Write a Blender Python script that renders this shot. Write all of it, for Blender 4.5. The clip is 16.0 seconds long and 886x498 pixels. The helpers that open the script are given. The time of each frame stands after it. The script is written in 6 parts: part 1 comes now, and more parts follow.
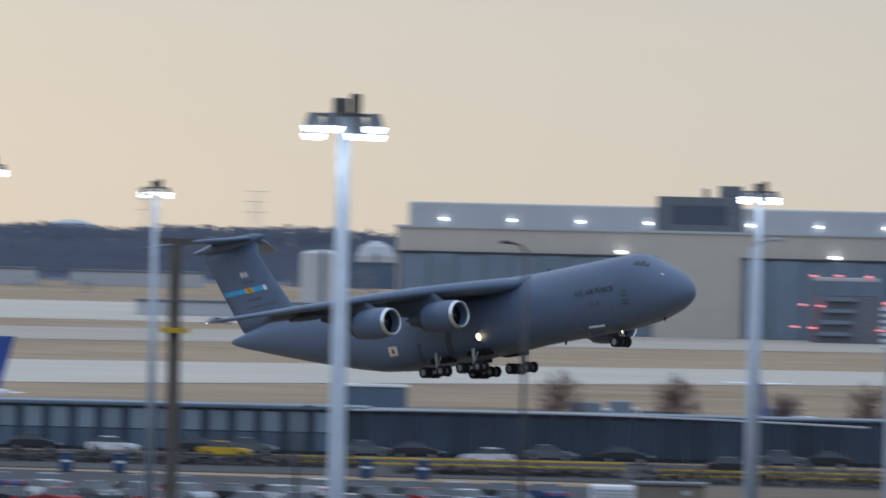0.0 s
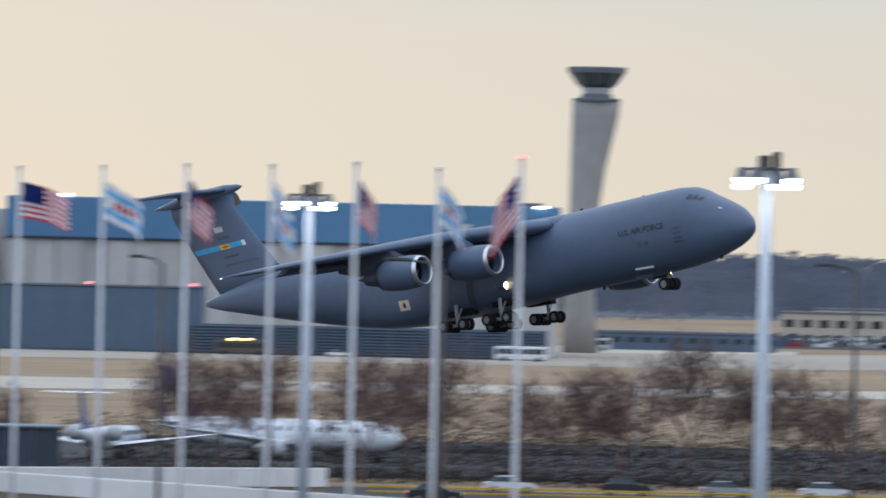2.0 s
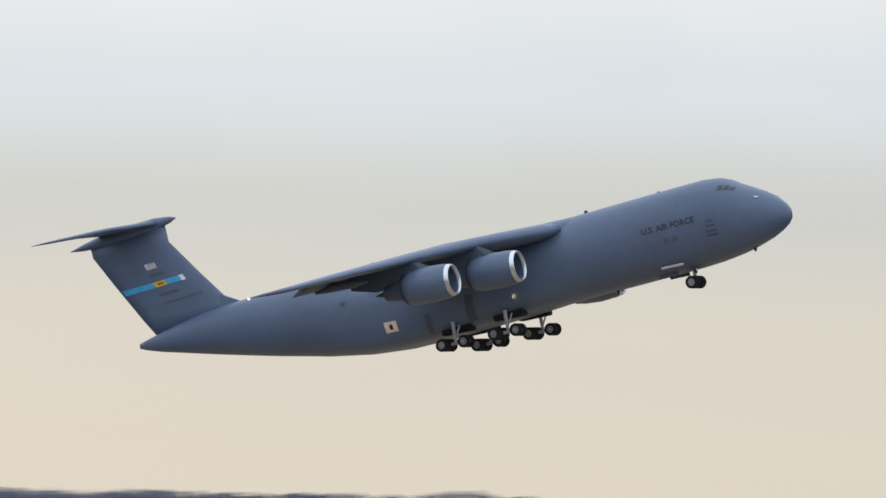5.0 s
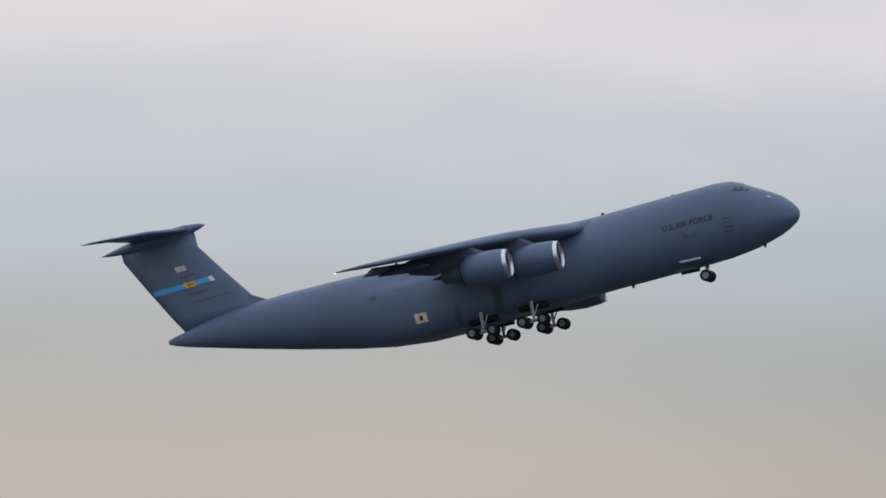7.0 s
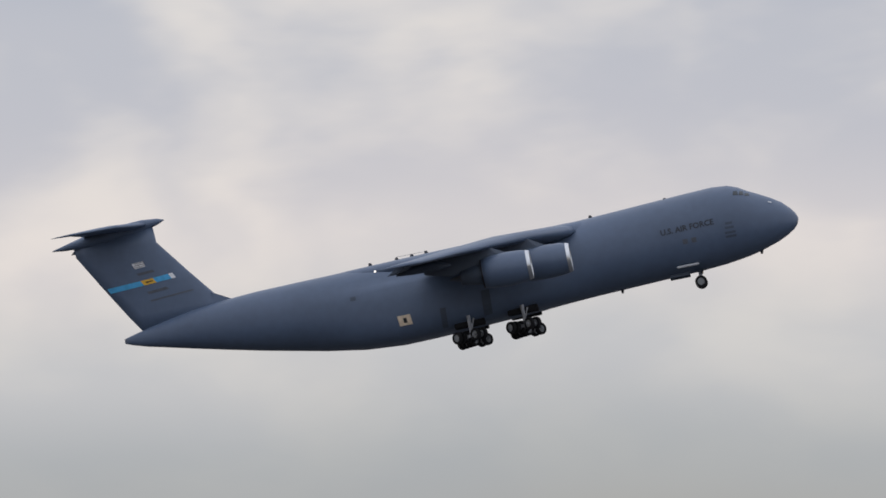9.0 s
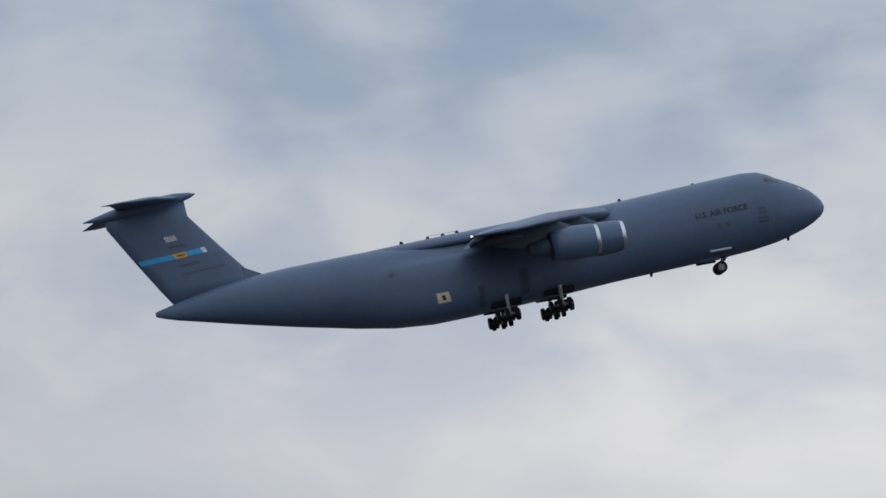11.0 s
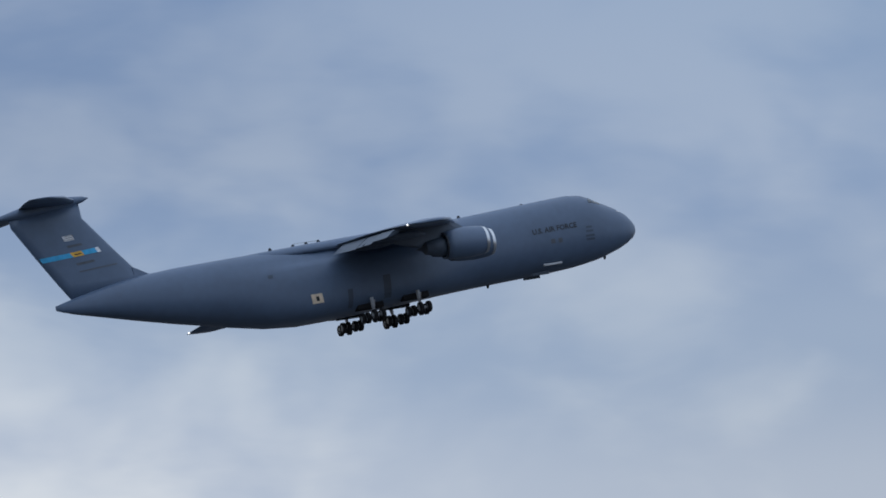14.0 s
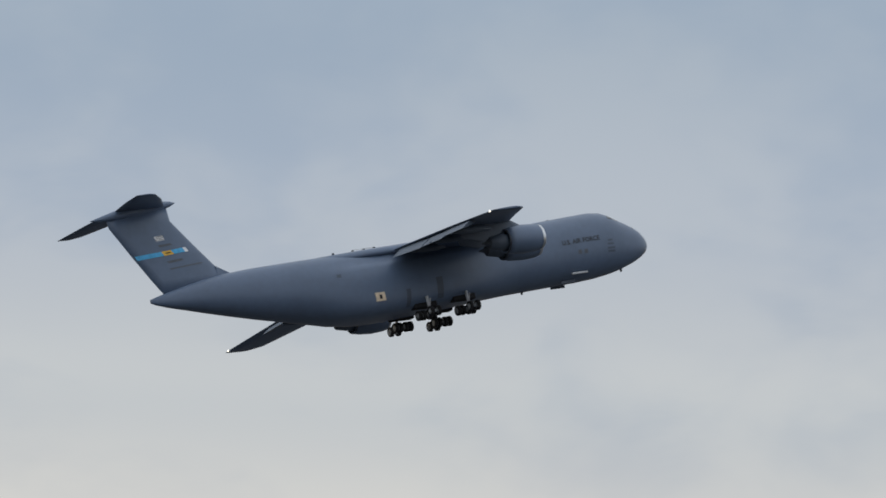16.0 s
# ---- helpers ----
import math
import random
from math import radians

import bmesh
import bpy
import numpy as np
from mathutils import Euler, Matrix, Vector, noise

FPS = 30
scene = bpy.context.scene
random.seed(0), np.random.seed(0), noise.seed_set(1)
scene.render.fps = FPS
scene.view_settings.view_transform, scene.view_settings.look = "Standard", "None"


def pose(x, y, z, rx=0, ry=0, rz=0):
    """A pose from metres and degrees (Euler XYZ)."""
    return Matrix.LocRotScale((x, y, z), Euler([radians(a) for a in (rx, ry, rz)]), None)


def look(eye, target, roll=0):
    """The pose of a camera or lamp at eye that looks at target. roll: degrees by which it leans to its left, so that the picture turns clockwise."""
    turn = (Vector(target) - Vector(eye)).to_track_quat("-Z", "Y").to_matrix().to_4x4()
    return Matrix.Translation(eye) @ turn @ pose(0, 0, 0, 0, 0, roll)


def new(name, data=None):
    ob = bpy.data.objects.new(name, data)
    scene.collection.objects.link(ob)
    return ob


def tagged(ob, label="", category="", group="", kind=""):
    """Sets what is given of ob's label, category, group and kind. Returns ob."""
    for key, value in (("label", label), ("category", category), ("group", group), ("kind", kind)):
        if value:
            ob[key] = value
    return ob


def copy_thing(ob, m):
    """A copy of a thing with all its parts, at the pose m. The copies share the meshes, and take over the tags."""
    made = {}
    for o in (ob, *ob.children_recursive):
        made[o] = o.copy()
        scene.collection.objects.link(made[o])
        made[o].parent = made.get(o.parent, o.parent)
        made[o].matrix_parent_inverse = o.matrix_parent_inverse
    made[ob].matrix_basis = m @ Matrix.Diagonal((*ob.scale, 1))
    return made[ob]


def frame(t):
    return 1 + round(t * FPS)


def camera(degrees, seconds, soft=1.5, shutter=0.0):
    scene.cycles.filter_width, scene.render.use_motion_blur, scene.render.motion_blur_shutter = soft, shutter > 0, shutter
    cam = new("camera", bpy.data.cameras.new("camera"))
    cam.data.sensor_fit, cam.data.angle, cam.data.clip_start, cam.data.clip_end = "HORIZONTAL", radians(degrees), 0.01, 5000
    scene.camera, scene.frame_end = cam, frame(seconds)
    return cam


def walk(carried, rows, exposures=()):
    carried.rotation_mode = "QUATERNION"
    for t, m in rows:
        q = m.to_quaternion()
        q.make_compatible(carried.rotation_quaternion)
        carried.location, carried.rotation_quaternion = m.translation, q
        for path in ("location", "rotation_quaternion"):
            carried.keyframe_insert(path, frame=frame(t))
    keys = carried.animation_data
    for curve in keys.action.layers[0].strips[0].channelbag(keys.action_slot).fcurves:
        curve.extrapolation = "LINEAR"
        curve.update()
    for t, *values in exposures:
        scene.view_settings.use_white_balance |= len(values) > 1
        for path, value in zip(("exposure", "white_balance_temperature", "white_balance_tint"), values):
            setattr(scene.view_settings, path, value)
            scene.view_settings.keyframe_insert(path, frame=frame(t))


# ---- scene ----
EYE_Z = 19.0
cam = camera(5.3097, 16.0, soft=1.6, shutter=0.55)

CAM_ROWS = [  # seconds, azimuth east of north, elevation
    (0.0, -42.7701, -0.0586),
    (0.5, -41.1060, -0.1369),
    (1.0, -39.5604, -0.1278),
    (1.5, -38.2085, -0.0602),
    (2.0, -36.6322, 0.0865),
    (2.5, -35.0209, 0.2834),
    (3.0, -32.8288, 0.5704),
    (3.5, -30.7726, 0.8134),
    (4.0, -28.8553, 1.1292),
    (4.2, -28.0466, 1.1588),
    (4.7, -25.0917, 1.4454),
    (5.2, -21.3969, 1.6865),
    (5.7, -17.9370, 1.9071),
    (6.1, -15.6245, 2.0980),
    (6.5, -13.7723, 2.3328),
    (7.0, -11.8084, 2.5976),
    (7.5, -9.6467, 2.8635),
    (8.0, -7.5448, 3.1794),
    (8.5, -5.2505, 3.6474),
    (9.0, -2.7772, 4.0033),
    (9.5, -0.4787, 4.3188),
    (10.0, 1.8444, 4.6276),
    (10.5, 4.1803, 4.9256),
    (11.0, 6.5169, 5.2093),
    (11.5, 8.8424, 5.4749),
    (12.0, 11.2015, 5.6960),
    (12.5, 13.7389, 6.1821),
    (13.0, 15.9726, 6.4928),
    (13.5, 18.7000, 6.7183),
    (14.0, 21.0571, 6.7032),
    (14.5, 23.0145, 6.8989),
    (15.0, 24.8004, 7.0027),
    (15.5, 26.7124, 7.0210),
    (16.0, 28.6310, 7.1045),
]


def at(az, d, z=0.0):
    """A place on the plan: azimuth from north (degrees) and distance from the viewpoint."""
    return Vector((d * math.sin(radians(az)), d * math.cos(radians(az)), z))


def aim(az, el):
    eye = Vector((0, 0, EYE_Z))
    far = at(az, 1000 * math.cos(radians(el)), 1000 * math.sin(radians(el)))
    return look(eye, eye + far, 1.3)


walk(cam, [(t, aim(a, e)) for t, a, e in CAM_ROWS],
     exposures=[(0.0, -0.42, 5560, 7), (0.5, -0.24, 5620, 7), (1.5, -0.09, 5780, 7), (4.2, 0.02, 6250, 8), (6.3, -0.26, 6250, 10), (7.0, -0.46, 6150, 11), (7.5, -0.54, 6200, 11),
                (9.0, -0.44, 6600, 11), (11.5, -0.7, 5900, 7), (12.5, -0.58, 6000, 8), (13.0, -0.66, 5850, 8), (13.5, -0.82, 5600, 8), (14.0, -0.62, 5650, 6), (14.5, -0.46, 5600, 6), (15.2, -0.4, 6200, 6), (16.0, -0.36, 6700, 5)])

# ---- sky and sun ----


def srgb(r, g, b):
    def lin(c):
        c /= 255.0
        return c / 12.92 if c < 0.04045 else ((c + 0.055) / 1.055) ** 2.4
    return (lin(r), lin(g), lin(b), 1.0)


def ramp_node(nt, stops, interp="EASE"):
    n = nt.nodes.new("ShaderNodeValToRGB")
    n.color_ramp.interpolation = interp
    els = n.color_ramp.elements
    while len(els) < len(stops):
        els.new(0.5)
    for e, (p, c) in zip(els, stops):
        e.position, e.color = p, c
    return n


def make_world():
    w = bpy.data.worlds.new("dusk_sky")
    scene.world = w
    w.use_nodes = True
    nt = w.node_tree
    nt.nodes.clear()
    L = nt.links.new
    out = nt.nodes.new("ShaderNodeOutputWorld")
    bg = nt.nodes.new("ShaderNodeBackground")
    co = nt.nodes.new("ShaderNodeTexCoord")
    sep = nt.nodes.new("ShaderNodeSeparateXYZ")
    L(co.outputs["Generated"], sep.inputs[0])
    # broad colours of the cloud deck from the horizon upwards
    wob = nt.nodes.new("ShaderNodeTexNoise")
    wob.inputs["Scale"].default_value, wob.inputs["Detail"].default_value = 7.0, 3.0
    L(co.outputs["Generated"], wob.inputs["Vector"])
    m1 = nt.nodes.new("ShaderNodeMath"); m1.operation = "MULTIPLY_ADD"
    L(wob.outputs["Fac"], m1.inputs[0]); m1.inputs[1].default_value = 0.02
    L(sep.outputs["Z"], m1.inputs[2])
    m2 = nt.nodes.new("ShaderNodeMath"); m2.operation = "MULTIPLY_ADD"
    L(m1.outputs[0], m2.inputs[0]); m2.inputs[1].default_value = 4.0; m2.inputs[2].default_value = -0.04
    base = ramp_node(nt, [(0.0, srgb(194, 186, 172)), (0.085, srgb(190, 184, 174)), (0.14, srgb(179, 179, 177)),
                          (0.19, srgb(190, 195, 200)), (0.235, srgb(204, 204, 205)), (0.29, srgb(234, 226, 222)), (0.37, srgb(225, 221, 219)),
                          (0.43, srgb(186, 192, 203)), (0.5, srgb(154, 167, 191)), (0.62, srgb(156, 172, 198)), (1.0, (0.69, 0.738, 0.835, 1))])
    L(m2.outputs[0], base.inputs[0])
    # cloud billows
    mp = nt.nodes.new("ShaderNodeMapping")
    mp.inputs["Scale"].default_value = (1.0, 1.0, 1.6)
    L(co.outputs["Generated"], mp.inputs["Vector"])
    cl = nt.nodes.new("ShaderNodeTexNoise")
    cl.inputs["Scale"].default_value, cl.inputs["Detail"].default_value = 19.0, 6.0
    cl.inputs["Roughness"].default_value, cl.inputs["Distortion"].default_value = 0.52, 0.3
    L(mp.outputs[0], cl.inputs["Vector"])
    cr = ramp_node(nt, [(0.39, srgb(138, 154, 184)), (0.61, srgb(220, 217, 217))])
    puff = nt.nodes.new("ShaderNodeTexNoise")
    puff.inputs["Scale"].default_value, puff.inputs["Detail"].default_value = 55.0, 5.0
    puff.inputs["Roughness"].default_value, puff.inputs["Distortion"].default_value = 0.5, 0.35
    L(mp.outputs[0], puff.inputs["Vector"])
    blend = nt.nodes.new("ShaderNodeMix")
    blend.inputs["Factor"].default_value = 0.4
    L(cl.outputs["Fac"], blend.inputs["A"]); L(puff.outputs["Fac"], blend.inputs["B"])
    L(blend.outputs["Result"], cr.inputs[0])
    amt = ramp_node(nt, [(0.0, (0, 0, 0, 1)), (0.16, (0.05,) * 3 + (1,)), (0.25, (0.22,) * 3 + (1,)), (0.34, (0.5,) * 3 + (1,)),
                         (0.46, (0.5,) * 3 + (1,)), (0.54, (0.36,) * 3 + (1,)), (0.62, (0.22,) * 3 + (1,)), (1.0, (0.2,) * 3 + (1,))])
    L(m2.outputs[0], amt.inputs[0])
    mix = nt.nodes.new("ShaderNodeMix"); mix.data_type = "RGBA"
    az0 = nt.nodes.new("ShaderNodeMath"); az0.operation = "ARCTAN2"
    L(sep.outputs["X"], az0.inputs[0]); L(sep.outputs["Y"], az0.inputs[1])
    turn0 = nt.nodes.new("ShaderNodeMath"); turn0.operation = "MULTIPLY_ADD"
    L(az0.outputs[0], turn0.inputs[0]); turn0.inputs[1].default_value = 0.573; turn0.inputs[2].default_value = 0.5
    calm = ramp_node(nt, [(0.36, (0.3,) * 3 + (1,)), (0.45, (1,) * 3 + (1,)), (0.68, (1,) * 3 + (1,)), (0.77, (0.45,) * 3 + (1,))])
    L(turn0.outputs[0], calm.inputs[0])
    soft_amt = nt.nodes.new("ShaderNodeMath"); soft_amt.operation = "MULTIPLY"
    L(amt.outputs[0], soft_amt.inputs[0]); L(calm.outputs[0], soft_amt.inputs[1])
    L(soft_amt.outputs[0], mix.inputs["Factor"])
    L(base.outputs[0], mix.inputs["A"]); L(cr.outputs[0], mix.inputs["B"])
    # the deck changes along the horizon: a grey bank in the north, bright below and dark above in the north-east
    azn = turn0
    grey = lambda v: (v, v, v, 1)
    deck = mix.outputs["Result"]
    for spread, shade in (
            ([(0.38, grey(0)), (0.45, grey(1)), (0.5, grey(1)), (0.57, grey(0))],
             [(0.12, grey(0.74)), (0.18, grey(0.78)), (0.24, grey(1.0))]),
            ([(0.53, grey(0)), (0.6, grey(1)), (0.68, grey(1)), (0.73, grey(0))],
             [(0.3, (1.22, 1.2, 1.17, 1)), (0.38, (1.12, 1.1, 1.08, 1)), (0.46, grey(1.0)), (0.52, (0.82, 0.84, 0.88, 1)), (0.6, (0.72, 0.75, 0.82, 1))]),
            ([(0.7, grey(0)), (0.76, grey(1)), (0.9, grey(1)), (1.0, grey(0.5))],
             [(0.38, (0.86, 0.87, 0.9, 1)), (0.45, (1.0, 0.985, 0.98, 1)), (0.51, (1.13, 1.09, 1.04, 1)), (0.6, (0.97, 0.955, 0.925, 1))])):
        where, tone = ramp_node(nt, spread), ramp_node(nt, shade)
        L(azn.outputs[0], where.inputs[0]); L(m2.outputs[0], tone.inputs[0])
        mm = nt.nodes.new("ShaderNodeMix"); mm.data_type, mm.blend_type = "RGBA", "MULTIPLY"
        L(where.outputs[0], mm.inputs["Factor"]); L(deck, mm.inputs["A"]); L(tone.outputs[0], mm.inputs["B"])
        deck = mm.outputs["Result"]
    # an overcast sky is brightest overhead
    over = ramp_node(nt, [(0.2, grey(1.0)), (0.9, grey(1.42))], "LINEAR")
    L(sep.outputs["Z"], over.inputs[0])
    mo = nt.nodes.new("ShaderNodeMix"); mo.data_type, mo.blend_type = "RGBA", "MULTIPLY"
    mo.inputs["Factor"].default_value = 1.0
    L(deck, mo.inputs["A"]); L(over.outputs[0], mo.inputs["B"])
    deck = mo.outputs["Result"]
    # clear sky over the deck
    sky = nt.nodes.new("ShaderNodeTexSky")
    sky.sky_type, sky.sun_disc = "NISHITA", False
    sky.sun_elevation, sky.sun_rotation = radians(9), radians(-62)
    dim = nt.nodes.new("ShaderNodeVectorMath"); dim.operation = "SCALE"
    L(sky.outputs[0], dim.inputs[0]); dim.inputs["Scale"].default_value = 0.08
    mx = nt.nodes.new("ShaderNodeMix"); mx.data_type = "RGBA"
    mx.inputs["Factor"].default_value = 0.9
    L(dim.outputs[0], mx.inputs["A"]); L(deck, mx.inputs["B"])
    L(mx.outputs["Result"], bg.inputs["Color"])
    bg.inputs["Strength"].default_value = 1.42
    L(bg.outputs[0], out.inputs[0])


make_world()
sun = new("sun", bpy.data.lights.new("sun", "SUN"))
sun.data.energy, sun.data.angle, sun.data.color = 0.3, radians(14), (1.0, 0.87, 0.72)
sun.matrix_world = look((0, 0, 0), -(at(-62, 1.0) * math.cos(radians(14)) + Vector((0, 0, math.sin(radians(14))))))

# ---- materials ----


def mat(name, col, rough=0.7, metal=0.0, grain=0.15, scale=2.0, big=0.12, bump=0.0, per_object=0.0, coat=0.0):
    """A surface with two scales of variation, grain and stains, and fine relief."""
    m = bpy.data.materials.new(name)
    m.use_nodes = True
    nt = m.node_tree
    L = nt.links.new
    b = nt.nodes["Principled BSDF"]
    b.inputs["Roughness"].default_value, b.inputs["Metallic"].default_value = rough, metal
    b.inputs["Coat Weight"].default_value = coat
    if rough >= 0.85:
        b.inputs["Specular IOR Level"].default_value = 0.12
    co = nt.nodes.new("ShaderNodeTexCoord")
    fine = nt.nodes.new("ShaderNodeTexNoise")
    fine.inputs["Scale"].default_value, fine.inputs["Detail"].default_value = scale, 6
    L(co.outputs["Object"], fine.inputs["Vector"])
    broad = nt.nodes.new("ShaderNodeTexNoise")
    broad.inputs["Scale"].default_value, broad.inputs["Detail"].default_value = scale * 0.09, 3
    L(co.outputs["Object"], broad.inputs["Vector"])
    r1 = ramp_node(nt, [(0.3, (1 - grain,) * 3 + (1,)), (0.7, (1 + grain,) * 3 + (1,))], "LINEAR")
    r2 = ramp_node(nt, [(0.3, (1 - big,) * 3 + (1,)), (0.7, (1 + big,) * 3 + (1,))], "LINEAR")
    L(fine.outputs["Fac"], r1.inputs[0]); L(broad.outputs["Fac"], r2.inputs[0])
    mul = nt.nodes.new("ShaderNodeMix"); mul.data_type, mul.blend_type = "RGBA", "MULTIPLY"
    mul.inputs["Factor"].default_value = 1.0
    mul.inputs["A"].default_value = col
    L(r1.outputs[0], mul.inputs["B"])
    mul2 = nt.nodes.new("ShaderNodeMix"); mul2.data_type, mul2.blend_type = "RGBA", "MULTIPLY"
    mul2.inputs["Factor"].default_value = 1.0
    L(mul.outputs["Result"], mul2.inputs["A"]); L(r2.outputs[0], mul2.inputs["B"])
    last = mul2.outputs["Result"]
    if per_object:
        oi = nt.nodes.new("ShaderNodeObjectInfo")
        r3 = ramp_node(nt, [(0.0, (1 - per_object,) * 3 + (1,)), (1.0, (1 + per_object,) * 3 + (1,))], "LINEAR")
        L(oi.outputs["Random"], r3.inputs[0])
        mul3 = nt.nodes.new("ShaderNodeMix"); mul3.data_type, mul3.blend_type = "RGBA", "MULTIPLY"
        mul3.inputs["Factor"].default_value = 1.0
        L(last, mul3.inputs["A"]); L(r3.outputs[0], mul3.inputs["B"])
        last = mul3.outputs["Result"]
    L(last, b.inputs["Base Color"])
    if bump:
        bn = nt.nodes.new("ShaderNodeBump")
        bn.inputs["Strength"].default_value, bn.inputs["Distance"].default_value = bump, 0.05
        L(fine.outputs["Fac"], bn.inputs["Height"]); L(bn.outputs[0], b.inputs["Normal"])
    return m


def glow(name, col, strength):
    m = bpy.data.materials.new(name)
    m.use_nodes = True
    b = m.node_tree.nodes["Principled BSDF"]
    b.inputs["Base Color"].default_value = (0.8, 0.8, 0.8, 1)
    b.inputs["Emission Color"].default_value = col
    b.inputs["Emission Strength"].default_value = strength
    return m


def island_mat(name, cols, rough=0.6):
    """Colour chosen piece by piece out of a few."""
    m = bpy.data.materials.new(name)
    m.use_nodes = True
    nt = m.node_tree
    g = nt.nodes.new("ShaderNodeNewGeometry")
    r = ramp_node(nt, [(i / len(cols), c) for i, c in enumerate(cols)], "CONSTANT")
    nt.links.new(g.outputs["Random Per Island"], r.inputs[0])
    b = nt.nodes["Principled BSDF"]
    nt.links.new(r.outputs[0], b.inputs["Base Color"])
    b.inputs["Roughness"].default_value = rough
    return m


M_SKIN = mat("aircraft_grey", (0.094, 0.132, 0.206, 1), 0.42, 0, 0.05, 1.2, 0.10)
M_SKIN_D = mat("aircraft_grey_dark", (0.06, 0.08, 0.115, 1), 0.55, 0, 0.06, 1.5, 0.1)
M_DARK = mat("dark_marking", (0.036, 0.04, 0.05, 1), 0.7)
M_FAINT = mat("faint_marking", (0.085, 0.095, 0.115, 1), 0.6)
M_LIP = mat("bare_metal", (0.62, 0.63, 0.65, 1), 0.3, 0.9, 0.05)
M_FAN = mat("fan_dark", (0.03, 0.03, 0.035, 1), 0.45, 0.4)
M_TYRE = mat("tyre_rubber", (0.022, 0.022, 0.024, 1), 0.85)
M_RIM = mat("wheel_white", (0.24, 0.25, 0.26, 1), 0.5)
M_STRUT = mat("gear_white", (0.38, 0.39, 0.42, 1), 0.5)
M_BLUE_ST = mat("stripe_blue", srgb(70, 165, 215), 0.5)
M_YEL_ST = mat("stripe_yellow", srgb(225, 175, 60), 0.5)
M_CREAM = mat("panel_cream", srgb(225, 205, 180), 0.6)
M_WHITE = mat("white_paint", (0.75, 0.76, 0.78, 1), 0.5, per_object=0.05)
M_RED = mat("red_cloth", srgb(196, 22, 42), 0.8)
M_CLOTH = mat("white_cloth", (0.78, 0.78, 0.8, 1), 0.85)
M_NAVY = mat("navy_cloth", srgb(35, 45, 100), 0.85)
M_SKYBL = mat("light_blue_cloth", srgb(105, 175, 225), 0.85)
M_GLASS = mat("dark_glass", (0.03, 0.04, 0.05, 1), 0.12, 0.0, 0.02)
M_GRASS = mat("winter_grass", (0.30, 0.222, 0.142, 1), 0.95, 0, 0.18, 0.05, 0.16)
M_CONC = mat("concrete_pale", (0.38, 0.335, 0.275, 1), 0.85, 0, 0.08, 0.03, 0.12)
M_CONC2 = mat("concrete_runway", (0.48, 0.43, 0.36, 1), 0.85, 0, 0.06, 0.03, 0.1)
M_ASPH = mat("asphalt", (0.06, 0.06, 0.063, 1), 0.9, 0, 0.15, 0.4, 0.15)
M_TAN = mat("tan_cladding", (0.49, 0.44, 0.375, 1), 0.8, 0, 0.04, 0.3, 0.07)
M_GREYC = mat("pale_grey_cladding", (0.45, 0.46, 0.48, 1), 0.6, 0.0, 0.04, 0.2, 0.08)
M_DOOR = mat("slate_blue_door", (0.165, 0.205, 0.255, 1), 0.55, 0, 0.05, 0.4, 0.1, per_object=0.08)
M_BLUEB = mat("blue_fascia", (0.085, 0.20, 0.36, 1), 0.5, 0, 0.05, 0.3, 0.08)
M_PANEL = mat("hangar_panel", (0.50, 0.49, 0.48, 1), 0.7, 0, 0.04, 0.3, 0.06, per_object=0.1)
M_LOWBL = mat("low_blue_wall", (0.085, 0.125, 0.185, 1), 0.6, 0, 0.05, 0.5, 0.1)
M_SLATE = mat("slate_grey", (0.14, 0.15, 0.17, 1), 0.7)
M_TOWER = mat("tower_concrete", (0.33, 0.315, 0.305, 1), 0.85, 0, 0.06, 0.3, 0.1)
M_POLE = mat("pole_paint", (0.54, 0.54, 0.56, 1), 0.45, 0.2, 0.05, 3)
M_MAST = mat("galvanised_mast", (0.42, 0.45, 0.5, 1), 0.5, 0.4, 0.06, 3)
M_BRONZE = mat("dark_bronze", (0.07, 0.065, 0.06, 1), 0.6, 0.3)
M_RUST = mat("rusty_brown", (0.11, 0.09, 0.075, 1), 0.8)
M_YEL = mat("safety_yellow", srgb(196, 158, 34), 0.7)
M_GALL = mat("gallery_glass", (0.03, 0.046, 0.072, 1), 0.25, 0.0, 0.1, 0.5, 0.15, per_object=0.25)
M_GALP = mat("gallery_panel", (0.07, 0.105, 0.15, 1), 0.5, 0, 0.06, 0.5, 0.1, per_object=0.15)
M_GALT = mat("gallery_sky_reflection", (0.19, 0.235, 0.285, 1), 0.35, 0.1, 0.06, 0.5, 0.1, per_object=0.12)
M_FASC = mat("gallery_fascia", (0.11, 0.145, 0.19, 1), 0.5)
M_PARA = mat("parapet_white", (0.68, 0.68, 0.68, 1), 0.8, 0, 0.06, 0.6, 0.1, per_object=0.06)
M_BRWN = mat("brown_render", (0.24, 0.20, 0.165, 1), 0.9, 0, 0.08, 0.6, 0.1)
M_BARK = mat("bare_twigs", (0.145, 0.1, 0.094, 1), 0.9, 0, 0.2, 2)
M_HEDGE = mat("dark_hedge", (0.05, 0.042, 0.038, 1), 0.95, 0, 0.3, 1)
# distance haze is mixed into these blue-grey woods colours
M_WOOD_HAZE = island_mat("far_woods", [(0.165, 0.185, 0.235, 1), (0.172, 0.188, 0.23, 1), (0.16, 0.182, 0.235, 1), (0.18, 0.188, 0.22, 1)], 0.95)
nt_ = M_WOOD_HAZE.node_tree
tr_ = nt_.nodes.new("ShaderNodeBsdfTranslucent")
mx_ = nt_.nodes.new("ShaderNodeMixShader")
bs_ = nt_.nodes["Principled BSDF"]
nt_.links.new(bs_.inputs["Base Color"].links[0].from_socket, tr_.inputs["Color"])
